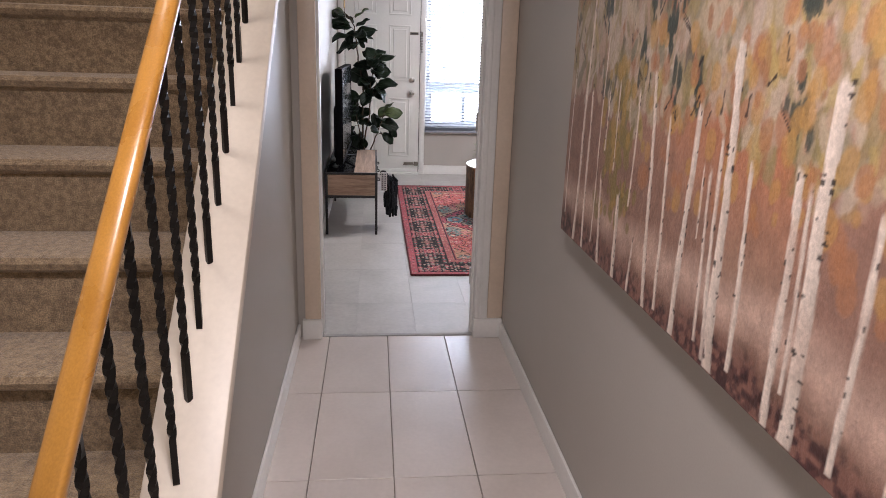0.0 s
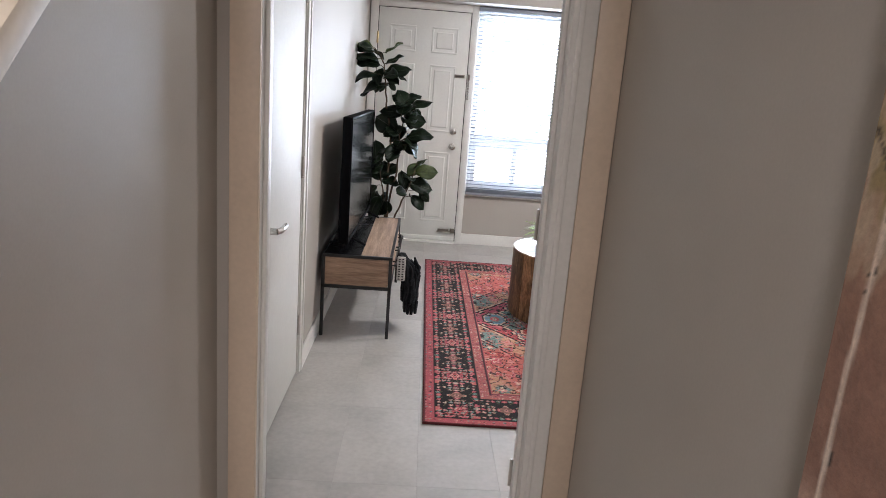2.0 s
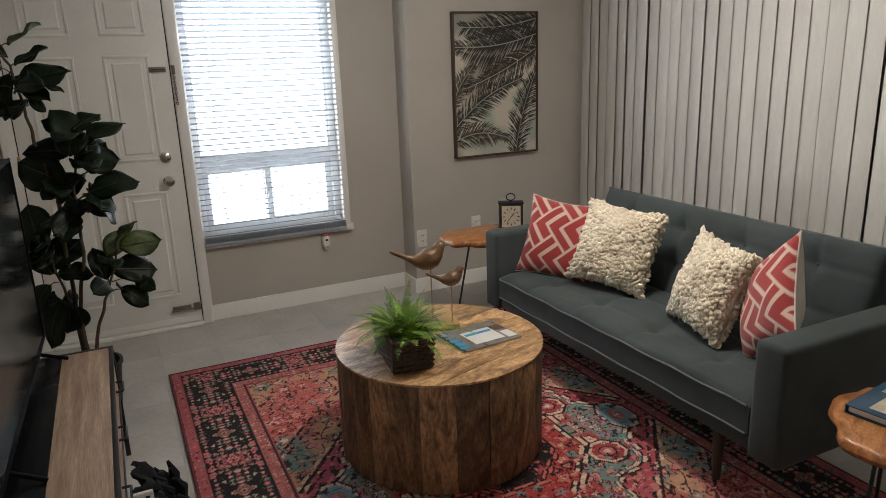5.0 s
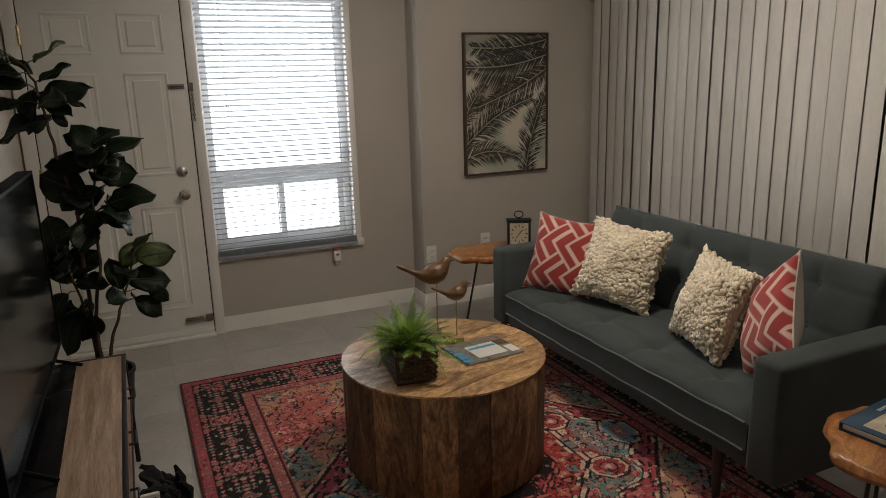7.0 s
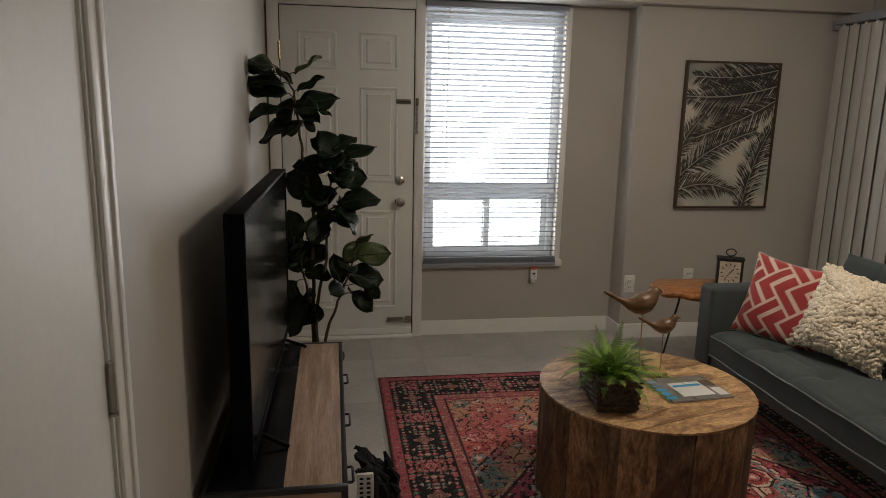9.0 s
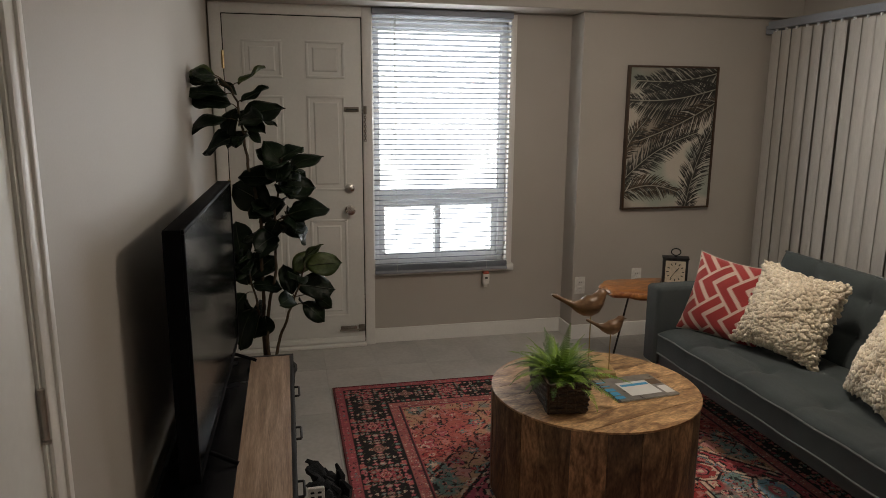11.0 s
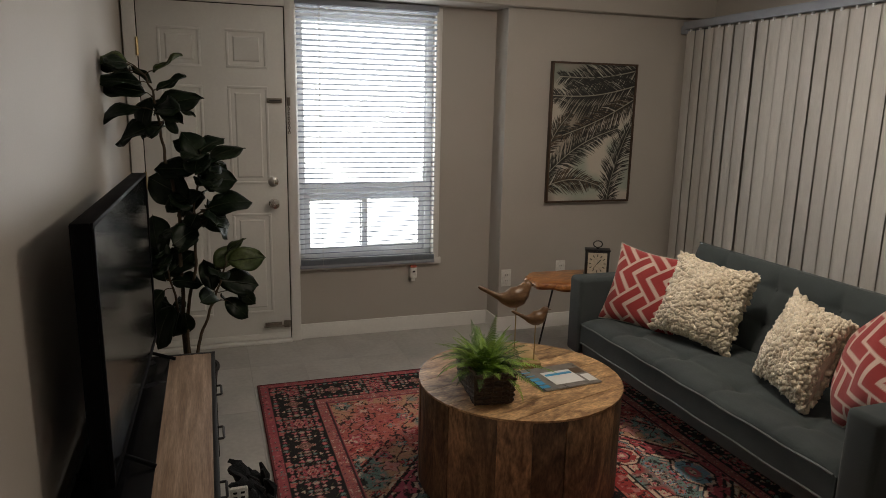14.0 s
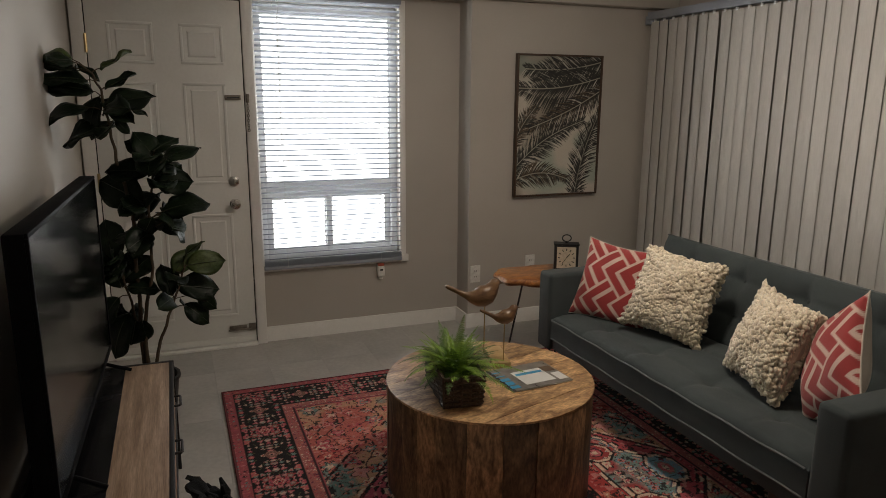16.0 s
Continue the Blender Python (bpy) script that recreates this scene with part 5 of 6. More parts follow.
throw = thing("throw_blanket", pose(-0.015, 2.12, 0), "charcoal knitted throw with white band and tassels over a drawer handle", "throw blanket")
drop = [(0.012, 0.438), (0.022, 0.43), (0.034, 0.40), (0.044, 0.36), (0.052, 0.32), (0.058, 0.28), (0.060, 0.24), (0.056, 0.20)]
cloth_strip([(x * 1.1, z) for x, z in drop], 0.21, 0.014, THROW, throw, "cloth", 0.018, 3)
for q, (dx, dy, w) in enumerate(((0.030, -0.04, 0.10), (0.045, 0.04, 0.11), (0.018, 0.0, 0.16))):
    cloth_strip([(x * 1.05 + dx, z - 0.02 - 0.02 * q) for x, z in drop], w, 0.012, THROW, throw, "fold", 0.014, 11 + q).location = (0, dy, 0)
band = part("white_band", span(0.000, 0.048, -0.128, -0.114, 0.330, 0.470, 0.004), THROWW, throw, "white braided band")
for k in range(9):
    for x in (0.008, 0.028):
        part("dark_stitch", span(x, x + 0.011, -0.1305, -0.1275, 0.338 + 0.0145 * k, 0.344 + 0.0145 * k, 0.001), THROW, band)
rt = random.Random(8)
for i in range(112):
    row = (i // 16) % 5
    y, z = -0.075 + 0.18 * (i % 16) / 15 + rt.uniform(-0.012, 0.012), 0.40 - row * 0.045 + rt.uniform(-0.02, 0.02)
    x = 0.03 + rt.uniform(0, 0.075)
    l = rt.uniform(0.06, 0.12)
    o = rt.uniform(0.004, 0.024)
    part("tassel", tube([(x, y, z), (x + o, y + rt.uniform(-0.015, 0.015), z - l * 0.35), (x + o * 0.9, y + rt.uniform(-0.025, 0.025), z - l)], [0.005, 0.014, 0.009], 6), THROWW if i in (19, 37) else THROW, throw)

# ---- fiddle-leaf plant ----
plant = thing("fiddle_leaf_plant", pose(-0.16, 3.58, 0), "tall artificial fiddle-leaf fig with dark glossy leaves", "plant")
part("pot", lathe([(0.10, 0.0), (0.105, 0.01), (0.13, 0.22), (0.138, 0.225), (0.138, 0.24), (0.125, 0.24), (0.12, 0.20), (0.03, 0.195)], 32), POT, plant, "dark plastic pot")
part("soil", lathe([(0.12, 0.19), (0.12, 0.205), (0.06, 0.212), (0.01, 0.214)], 24), SOIL, plant)


def leaf_mesh(l, w, curl, fold, seed):
    rr = random.Random(seed)
    b, rows = bmesh.new(), []
    n = 9
    wob = rr.uniform(0, 6)
    for i in range(n + 1):
        t = i / n
        half = w * (0.62 * math.sin(math.pi * t ** 0.8) ** 0.7 * (0.55 + 0.62 * t) + 0.02) * (1 if t < 0.98 else 0.3)
        z = -curl * l * t * t + 0.02 * l * math.sin(wob + 5 * t)
        row = []
        for j in range(-3, 4):
            q = j / 3
            row.append(b.verts.new((l * t - 0.04 * l * q * q, half * q, z + fold * abs(half * q) + 0.010 * math.sin(wob + 9 * t + 3 * q) * abs(q))))
        rows.append(row)
    for p, q in zip(rows, rows[1:]):
        for j in range(6):
            b.faces.new((p[j], q[j], q[j + 1], p[j + 1]))
    thicken(b, 0.0012)
    return b


def vein_mesh(l, curl):
    return tube([(l * t, 0, -curl * l * t * t + 0.0025) for t in (0, 0.25, 0.5, 0.75, 0.95)], [0.003, 0.0026, 0.002, 0.0014, 0.0007], 5)


leaf_kinds = []
for k, (l, w, cu, fo) in enumerate(((0.19, 0.150, 0.34, 0.10), (0.165, 0.132, 0.20, 0.14), (0.20, 0.152, 0.45, 0.06), (0.145, 0.112, 0.12, 0.18), (0.12, 0.058, 0.05, 0.35))):
    leaf_kinds.append((l, cu, [leaf_mesh(l, w, cu, fo, k * 7 + s) for s in range(2)]))
leaf_data = []
for l, cu, (b1, b2) in leaf_kinds:
    for b in (b1, b2):
        me = bpy.data.meshes.new("leaf")
        b.to_mesh(me)
        b.free()
        me.polygons.foreach_set("use_smooth", [True] * len(me.polygons))
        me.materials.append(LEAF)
        lighter = me.copy()
        lighter.materials.clear()
        lighter.materials.append(LEAFLT)
        leaf_data.append((l, cu, me, lighter))
vein_data = {}
rl = random.Random(21)


def stem(points, r0, r1):
    pts = [Vector(p) for p in points]
    fine = []
    for i in range(len(pts) - 1):
        for k in range(6):
            fine.append(pts[i].lerp(pts[i + 1], k / 6))
    fine.append(pts[-1])
    fine = [p + Vector((0.003 * math.sin(i * 1.3), 0.003 * math.cos(i * 0.9), 0)) for i, p in enumerate(fine)]
    part("stem", tube(fine, [r0 + (r1 - r0) * i / (len(fine) - 1) for i in range(len(fine))], 8), BARK, plant)
    return fine


main = stem([(-0.02, 0.02, 0.2), (-0.015, 0.02, 0.60), (-0.01, 0.02, 1.03), (-0.053, 0.01, 1.24), (-0.066, 0.0, 1.37), (-0.09, 0.0, 1.55), (-0.12, 0.0, 1.62)], 0.010, 0.004)
second = stem([(0.0, 0.0, 0.2), (0.0, 0.0, 0.50), (0.055, 0.0, 0.76), (0.06, 0.0, 1.03), (0.10, 0.0, 1.26)], 0.010, 0.004)
third = stem([(0.03, -0.02, 0.2), (0.045, -0.02, 0.36), (0.10, -0.02, 0.51), (0.14, -0.02, 0.61), (0.19, -0.02, 0.75)], 0.009, 0.004)
low = stem([(-0.015, 0.03, 0.40), (-0.05, 0.02, 0.60), (-0.085, 0.0, 0.80)], 0.007, 0.004)

# leaves, clump by clump: each from its base to its tip, across and up from the pot
TOP = ((-0.188, 1.675, -0.319, 1.718), (-0.184, 1.635, -0.304, 1.668), (-0.138, 1.584, -0.320, 1.621), (-0.127, 1.544, -0.316, 1.582), (-0.144, 1.475, -0.324, 1.475), (-0.091, 1.505, 0.035, 1.426), (-0.080, 1.478, 0.107, 1.548),
       (-0.093, 1.587, -0.171, 1.656), (-0.078, 1.635, 0.038, 1.716), (-0.069, 1.554, 0.051, 1.621), (-0.058, 1.409, -0.266, 1.335), (-0.044, 1.424, 0.006, 1.369), (-0.103, 1.518, -0.189, 1.364), (-0.014, 1.494, 0.092, 1.457))
MID = ((0.095, 1.271, -0.009, 1.341), (0.096, 1.286, 0.201, 1.353), (0.108, 1.242, 0.039, 1.370), (0.065, 1.198, -0.094, 1.226), (0.032, 1.066, -0.142, 1.168), (0.090, 1.155, 0.254, 1.162), (0.104, 1.155, 0.211, 1.229),
       (0.126, 1.021, 0.298, 1.087), (0.153, 0.990, 0.249, 1.095), (0.088, 1.096, -0.051, 1.030), (0.121, 1.228, 0.236, 1.346), (0.112, 1.006, 0.235, 0.897), (0.053, 0.932, -0.104, 0.920), (0.070, 0.992, 0.017, 0.902))
LOW = ((-0.103, 0.801, -0.147, 0.980), (-0.093, 0.739, -0.192, 0.774), (-0.067, 0.708, 0.041, 0.818), (-0.055, 0.676, 0.077, 0.670), (-0.099, 0.632, -0.192, 0.530), (-0.061, 0.552, -0.179, 0.404), (-0.035, 0.519, -0.070, 0.387),
       (-0.007, 0.517, 0.002, 0.421), (-0.083, 0.678, -0.128, 0.831), (-0.041, 0.691, -0.048, 0.829))
SPRIG = ((0.143, 0.729, 0.226, 0.835), (0.202, 0.758, 0.371, 0.783), (0.188, 0.790, 0.266, 0.881), (0.125, 0.620, 0.095, 0.762), (0.155, 0.666, 0.345, 0.632), (0.181, 0.569, 0.289, 0.489), (0.240, 0.613, 0.316, 0.552))


def leaf_from(base, tip, stalk, lighter=False, narrow=False, wide=1.0):
    """One leaf from base to tip on a stalk from the nearest point of its stem, its face turned up and a little at random."""
    d = tip - base
    kind = rl.choice([8, 9]) if narrow else rl.choice([0, 1, 2, 3, 4, 5, 6, 7])
    l, cu, me, me_y = leaf_data[kind]
    n = (Vector((rl.uniform(-0.5, 0.5), rl.uniform(-1.1, -0.1), rl.uniform(0.4, 1.0))))
    ex = d.normalized()
    ey = n.cross(ex).normalized()
    ez = ex.cross(ey)
    k = d.length / l * 1.02
    rot = Matrix(((ex.x, ey.x, ez.x, 0), (ex.y, ey.y, ez.y, 0), (ex.z, ey.z, ez.z, 0), (0, 0, 0, 1)))
    ob = share("leaf", me_y if lighter else me, plant, Matrix.Translation(base) @ rot @ Matrix.Diagonal((k, k * wide, k, 1)))
    if (l, cu) not in vein_data:
        vein_data[(l, cu)] = part("vein", vein_mesh(l, cu), VEIN, ob).data
    else:
        share("vein", vein_data[(l, cu)], ob, Matrix.Identity(4))
    root = min(stalk, key=lambda p: (p - base).length + 2 * max(0, p.z - base.z))
    part("petiole", tube([root, root.lerp(base, 0.6) + Vector((0, 0, 0.006)), base + ex * 0.01], 0.0024, 5), BARK, plant)


def clump(specs, stalk, depth, filler, lighter=(), narrow=(), wide=1.0):
    for i, (x0, z0, x1, z1) in enumerate(specs):
        y0 = rl.uniform(-0.4, 0.4) * depth
        leaf_from(Vector((x0, y0, z0)), Vector((x1, y0 + rl.uniform(-0.8, 0.8) * depth, z1)), stalk, i in lighter, i in narrow, wide)
    # the leaves that point away and towards the room, in the thick of the clump
    for i in range(filler):
        x0, z0, x1, z1 = specs[(i * 5) % len(specs)]
        s = 1 if i % 2 else -1
        q = rl.uniform(0.0, 0.5)
        leaf_from(Vector((x0, s * 0.02, z0 - 0.01)), Vector((x0 + (x1 - x0) * q, s * rl.uniform(0.13, 0.18), z0 + (z1 - z0) * q - 0.02)), stalk, wide=wide)


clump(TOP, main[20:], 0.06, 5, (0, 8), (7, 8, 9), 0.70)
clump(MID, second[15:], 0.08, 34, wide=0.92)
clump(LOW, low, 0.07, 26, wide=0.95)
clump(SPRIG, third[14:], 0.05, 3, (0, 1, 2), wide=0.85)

# ---- sofa ----
SFX, SY0, SY1 = 1.80, 1.53, 3.385
sofa = thing("sofa", pose(SFX, (SY0 + SY1) / 2, 0.0), "grey-teal tufted futon sofa with low square arms", "sofa")
HL = (SY1 - SY0) / 2
ARM, SEATZ, ARMZ = 0.125, 0.425, 0.638


def padded(nx, ny, fx, fy, fz_top, fz_bot, mat_name=None):
    """A closed cushion: a top and a bottom grid joined round the rim."""
    b = bmesh.new()
    top = [[b.verts.new((fx(i / nx), fy(j / ny), fz_top(i / nx, j / ny))) for j in range(ny + 1)] for i in range(nx + 1)]
    bot = [[b.verts.new((fx(i / nx), fy(j / ny), fz_bot(i / nx, j / ny))) for j in range(ny + 1)] for i in range(nx + 1)]
    for i in range(nx):
        for j in range(ny):
            b.faces.new((top[i][j], top[i + 1][j], top[i + 1][j + 1], top[i][j + 1]))
            b.faces.new((bot[i][j], bot[i][j + 1], bot[i + 1][j + 1], bot[i + 1][j]))
    rim_t = [top[i][0] for i in range(nx + 1)] + [top[nx][j] for j in range(1, ny + 1)] + [top[i][ny] for i in range(nx - 1, -1, -1)] + [top[0][j] for j in range(ny - 1, 0, -1)]
    rim_b = [bot[i][0] for i in range(nx + 1)] + [bot[nx][j] for j in range(1, ny + 1)] + [bot[i][ny] for i in range(nx - 1, -1, -1)] + [bot[0][j] for j in range(ny - 1, 0, -1)]
    for k in range(len(rim_t)):
        n = (k + 1) % len(rim_t)
        b.faces.new((rim_t[k], rim_b[k], rim_b[n], rim_t[n]))
    bmesh.ops.recalc_face_normals(b, faces=b.faces)
    return b


LS = 2 * HL - 2 * ARM - 0.006
DEPTH = 0.56
tuft_y, tuft_x = [-0.52, -0.175, 0.175, 0.52], [0.17, 0.38]


def pinch(x, y, xs, ys, deep, r, seam):
    v = 0.0
    for a in xs:
        for c in ys:
            q = math.hypot(x - a, y - c)
            v -= deep * math.exp(-(q / r) ** 2)
    for c in ys:
        v -= seam * math.exp(-((y - c) / 0.012) ** 2)
    for a in xs:
        v -= seam * math.exp(-((x - a) / 0.012) ** 2)
    return v


def seat_top(i, j):
    x, y = i * DEPTH, (j - 0.5) * LS
    rim = min(1, min(i, 1 - i) * DEPTH / 0.06) * min(1, min(j, 1 - j) * LS / 0.06)
    return SEATZ - 0.030 + 0.030 * math.sqrt(max(0, 1 - (1 - rim) ** 2)) + pinch(x, y, tuft_x, tuft_y, 0.020, 0.045, 0.004) + 0.004 * math.sin(y * 9 + x * 4)


part("seat_cushion", padded(48, 130, lambda i: i * DEPTH + 0.0, lambda j: (j - 0.5) * LS, seat_top, lambda i, j: SEATZ - 0.135), SOFA, sofa, "tufted seat cushion", 60)
part("piping", tube([(-0.002, -LS / 2 + 0.01 + (LS - 0.02) * k / 40, SEATZ - 0.030 + 0.002 * math.sin(k * 0.9)) for k in range(41)], 0.0045, 6), PIPING, sofa)
part("piping", tube([(-0.002, -LS / 2 + 0.01 + (LS - 0.02) * k / 40, SEATZ - 0.130 + 0.002 * math.sin(k * 0.7)) for k in range(41)], 0.0045, 6), PIPING, sofa)
part("seat_frame", span(0.012, 0.60, -LS / 2, LS / 2, 0.232, SEATZ - 0.137, 0.008), SOFA, sofa)
for s in (-1, 1):
    b = span(-0.010, 0.62, s * HL - (ARM if s > 0 else 0), s * HL + (ARM if s < 0 else 0), 0.222, ARMZ, 0.022, 4)
    part("arm", b, SOFA, sofa, "square upholstered arm", 50)
for xb in tuft_x:
    for yb in tuft_y:
        z = seat_top(xb / DEPTH, yb / LS + 0.5)
        part("button", lathe([(0.011, -0.004), (0.012, 0.001), (0.006, 0.005), (0.001, 0.0055)], 12, (xb, yb, z)), BUTTON, sofa)
BL, BH_ = HL - 0.16, 0.458
back = bmesh.new()


def back_front(i, j):
    y, h = (j - 0.5) * 2 * BL, i * BH_
    rim = min(1, min(i, 1 - i) * BH_ / 0.05) * min(1, min(j, 1 - j) * 2 * BL / 0.05)
    return 0.04 + 0.025 * math.sqrt(max(0, 1 - (1 - rim) ** 2)) + pinch(h, y, [0.17, 0.34], tuft_y, 0.018, 0.045, 0.005)


bk = padded(40, 120, lambda i: i * BH_, lambda j: (j - 0.5) * 2 * BL, back_front, lambda i, j: -0.055 + 0.006 * math.cos(i * 3))
tilt = Matrix(((math.sin(radians(17)), 0, -math.cos(radians(17)), 0), (0, 1, 0, 0), (math.cos(radians(17)), 0, math.sin(radians(17)), 0), (0, 0, 0, 1)))
moved(bk, Matrix.Translation((0.595, 0, 0.365)) @ tilt)
bmesh.ops.recalc_face_normals(bk, faces=bk.faces)
part("backrest", bk, SOFA, sofa, "leaning tufted backrest", 60)
rim_pts = []
for j in range(41):
    rim_pts.append((1.0, j / 40))
part("piping", moved(tube([(BH_ - 0.004, (j - 0.5) * 2 * (BL - 0.004), 0.046) for _, j in rim_pts], 0.0045, 6), Matrix.Translation((0.595, 0, 0.365)) @ tilt), PIPING, sofa)
for yb in tuft_y:
    for h in (0.17, 0.34):
        q = Matrix.Translation((0.595, 0, 0.365)) @ tilt @ Vector((h, yb, back_front(h / BH_, yb / (2 * BL) + 0.5)))
        part("button", moved(lathe([(0.011, -0.004), (0.012, 0.001), (0.006, 0.005), (0.001, 0.0055)], 12), Matrix.Translation(q) @ Matrix.Rotation(radians(-73), 4, "Y")), BUTTON, sofa)
for x, y in ((0.07, -HL + 0.30), (0.07, HL - 0.30), (0.52, -HL + 0.30), (0.52, HL - 0.30)):
    part("leg", tube([(x, y, 0.012 if x < 0.5 else 0.0), (x, y, 0.24)], [0.015, 0.024], 14), DARKWOOD, sofa)


# ---- cushions ----
def pillow_shape(w, thick, n=34):
    """Points of one side of a square pillow with pulled-out corners: x, y across, z the swell."""
    us = np.linspace(-1, 1, n)

    def place(a, b):
        f = 1 - 0.11 * (1 - np.abs(b) ** 2) * np.abs(a) ** 3
        g = 1 - 0.11 * (1 - np.abs(a) ** 2) * np.abs(b) ** 3
        z = thick * (np.clip(1 - np.abs(a) ** 2.4, 0, 1) * np.clip(1 - np.abs(b) ** 2.4, 0, 1)) ** 0.55
        z = z + 0.006 * np.sin(a * 5 + 1) * np.sin(b * 4) * (1 - np.abs(a) ** 4) * (1 - np.abs(b) ** 4)
        return np.stack([a * w / 2 * f, b * w / 2 * g, z], -1)
    return us, place


def lattice(a, b):
    """Interlaced diagonal bands, cream lines on brick red."""
    p, q = (a + b) * 1.25 + 0.1, (a - b) * 1.25 + 0.25
    ip, iq = np.floor(p), np.floor(q)
    fp, fq = p - ip, q - iq
    flip = (ip + iq) % 2 == 0
    s = np.where(flip, fp, fq)
    t = np.where(flip, fq, fp)
    lines = np.minimum(np.abs(s - 0.03), np.abs(s - 0.52)) < 0.085
    caps = (np.abs(t - 0.03) < 0.085) & (s > 0.52)
    m = lines | caps
    img = np.zeros((*a.shape, 3))
    img[:] = (0.33, 0.036, 0.036)
    img = over(img, m * 1.0, (0.62, 0.47, 0.40))
    return img * (0.93 + 0.14 * blobs(a + 4, b + 4, 0.25, 51))[..., None]


def red_cushion(m, label, size=0.42):
    c = thing("cushion", m, label, "cushion", "cushions on the sofa")
    us, place = pillow_shape(size, 0.072)
    fine = np.linspace(-1, 1, 90)
    sheet("patterned_front", fine, fine, place, lattice, WOVEN, c)
    sheet("plain_back", us, us, lambda a, b: place(a, b) * np.array((1, 1, -1)), lambda a, b: np.full((*a.shape, 3), 0.55) * np.array((1.0, 0.9, 0.78)), WOVEN, c)
    edge = [tuple(place(np.array([a]), np.array([b]))[0]) for a, b in [(t, -1) for t in us[:-1]] + [(1, t) for t in us[:-1]] + [(-t, 1) for t in us[:-1]] + [(-1, -t) for t in us[:-1]]]
    part("seam", tube(edge, 0.003, 6, True), LINEN, c)
    return c


def shag_cushion(m, label, seed, size=0.40):
    c = thing("cushion", m, label, "cushion", "cushions on the sofa")
    us, place = pillow_shape(size, 0.07)
    rr = np.random.default_rng(seed)
    body = sheet("cover", us, us, place, lambda a, b: np.full((*a.shape, 3), 0.64) * np.array((1.0, 0.88, 0.70)), WOVEN, c)
    sheet("cover_back", us, us, lambda a, b: place(a, b) * np.array((1, 1, -1)), lambda a, b: np.full((*a.shape, 3), 0.64) * np.array((1.0, 0.88, 0.70)), WOVEN, c)
    # wool loops: small lumps, packed in loose rows over the whole cover
    ico = bmesh.new()
    bmesh.ops.create_icosphere(ico, subdivisions=1, radius=1.0)
    base_v = np.array([v.co[:] for v in ico.verts])
    base_f = np.array([[v.index for v in f.verts] for f in ico.faces])
    ico.free()
    vs, fs, count = [], [], 0
    for i in range(31):
        for j in range(25):
            for side in (1, -1):
                a = -1 + 2 * (i + rr.uniform(0, 1)) / 31
                b = -1 + 2 * (j + 0.5 * (i % 2) + rr.uniform(-0.35, 0.35)) / 25
                a, b = np.clip(a, -1, 1), np.clip(b, -1, 1)
                p = place(np.array([a]), np.array([b]))[0] * np.array((1, 1, side))
                s = rr.uniform(0.0090, 0.0170) * np.array((rr.uniform(0.8, 1.8), rr.uniform(0.7, 1.2), 0.50))
                th = rr.uniform(-0.9, 0.9)
                v = base_v * s
                v = v * (1 + 0.20 * rr.normal(size=(len(v), 1)))
                v = np.stack([v[:, 0] * np.cos(th) - v[:, 1] * np.sin(th), v[:, 0] * np.sin(th) + v[:, 1] * np.cos(th), v[:, 2]], -1)
                vs.append(v + p + np.array((0, 0, 0.004 * side)))
                fs.append(base_f + count)
                count += len(v)
    me = bpy.data.meshes.new("shag")
    me.from_pydata(np.concatenate(vs).tolist(), [], np.concatenate(fs).tolist())
    me.polygons.foreach_set("use_smooth", [True] * len(me.polygons))
    me.materials.append(SHAG)
    ob = new("shag", me)
    ob.parent = c
    tagged(ob, kind="stuff")
    return c


def leaning(x, y, z, facing, back_tilt, spin=0.0):
    """A cushion's pose: its centre, the way its front faces (degrees from +x), how far it leans back, its turn in its own plane."""
    f = radians(facing)
    n = Vector((math.cos(f) * math.cos(radians(back_tilt)), math.sin(f) * math.cos(radians(back_tilt)), math.sin(radians(back_tilt))))
    right = Vector((-math.sin(f), math.cos(f), 0))
    up = n.cross(right)
    m = Matrix((( right.x, up.x, n.x, x), (right.y, up.y, n.y, y), (right.z, up.z, n.z, z), (0, 0, 0, 1)))
    return m @ Matrix.Rotation(radians(spin), 4, "Z")


red_cushion(leaning(2.085, 3.11, 0.600, 212, 22, -5), "brick-red cushion with cream interlaced bands leaning in the sofa corner")
shag_cushion(leaning(2.165, 2.77, 0.628, 203, 24, -6), "cream shaggy wool cushion leaning on the red one", 61)
shag_cushion(leaning(2.12, 2.145, 0.615, 165, 22, -2), "cream shaggy wool cushion slumped against the backrest", 62, 0.375)
red_cushion(leaning(2.11, 1.855, 0.640, 146, 14, 40), "brick-red cushion with cream bands against the near arm", 0.39)


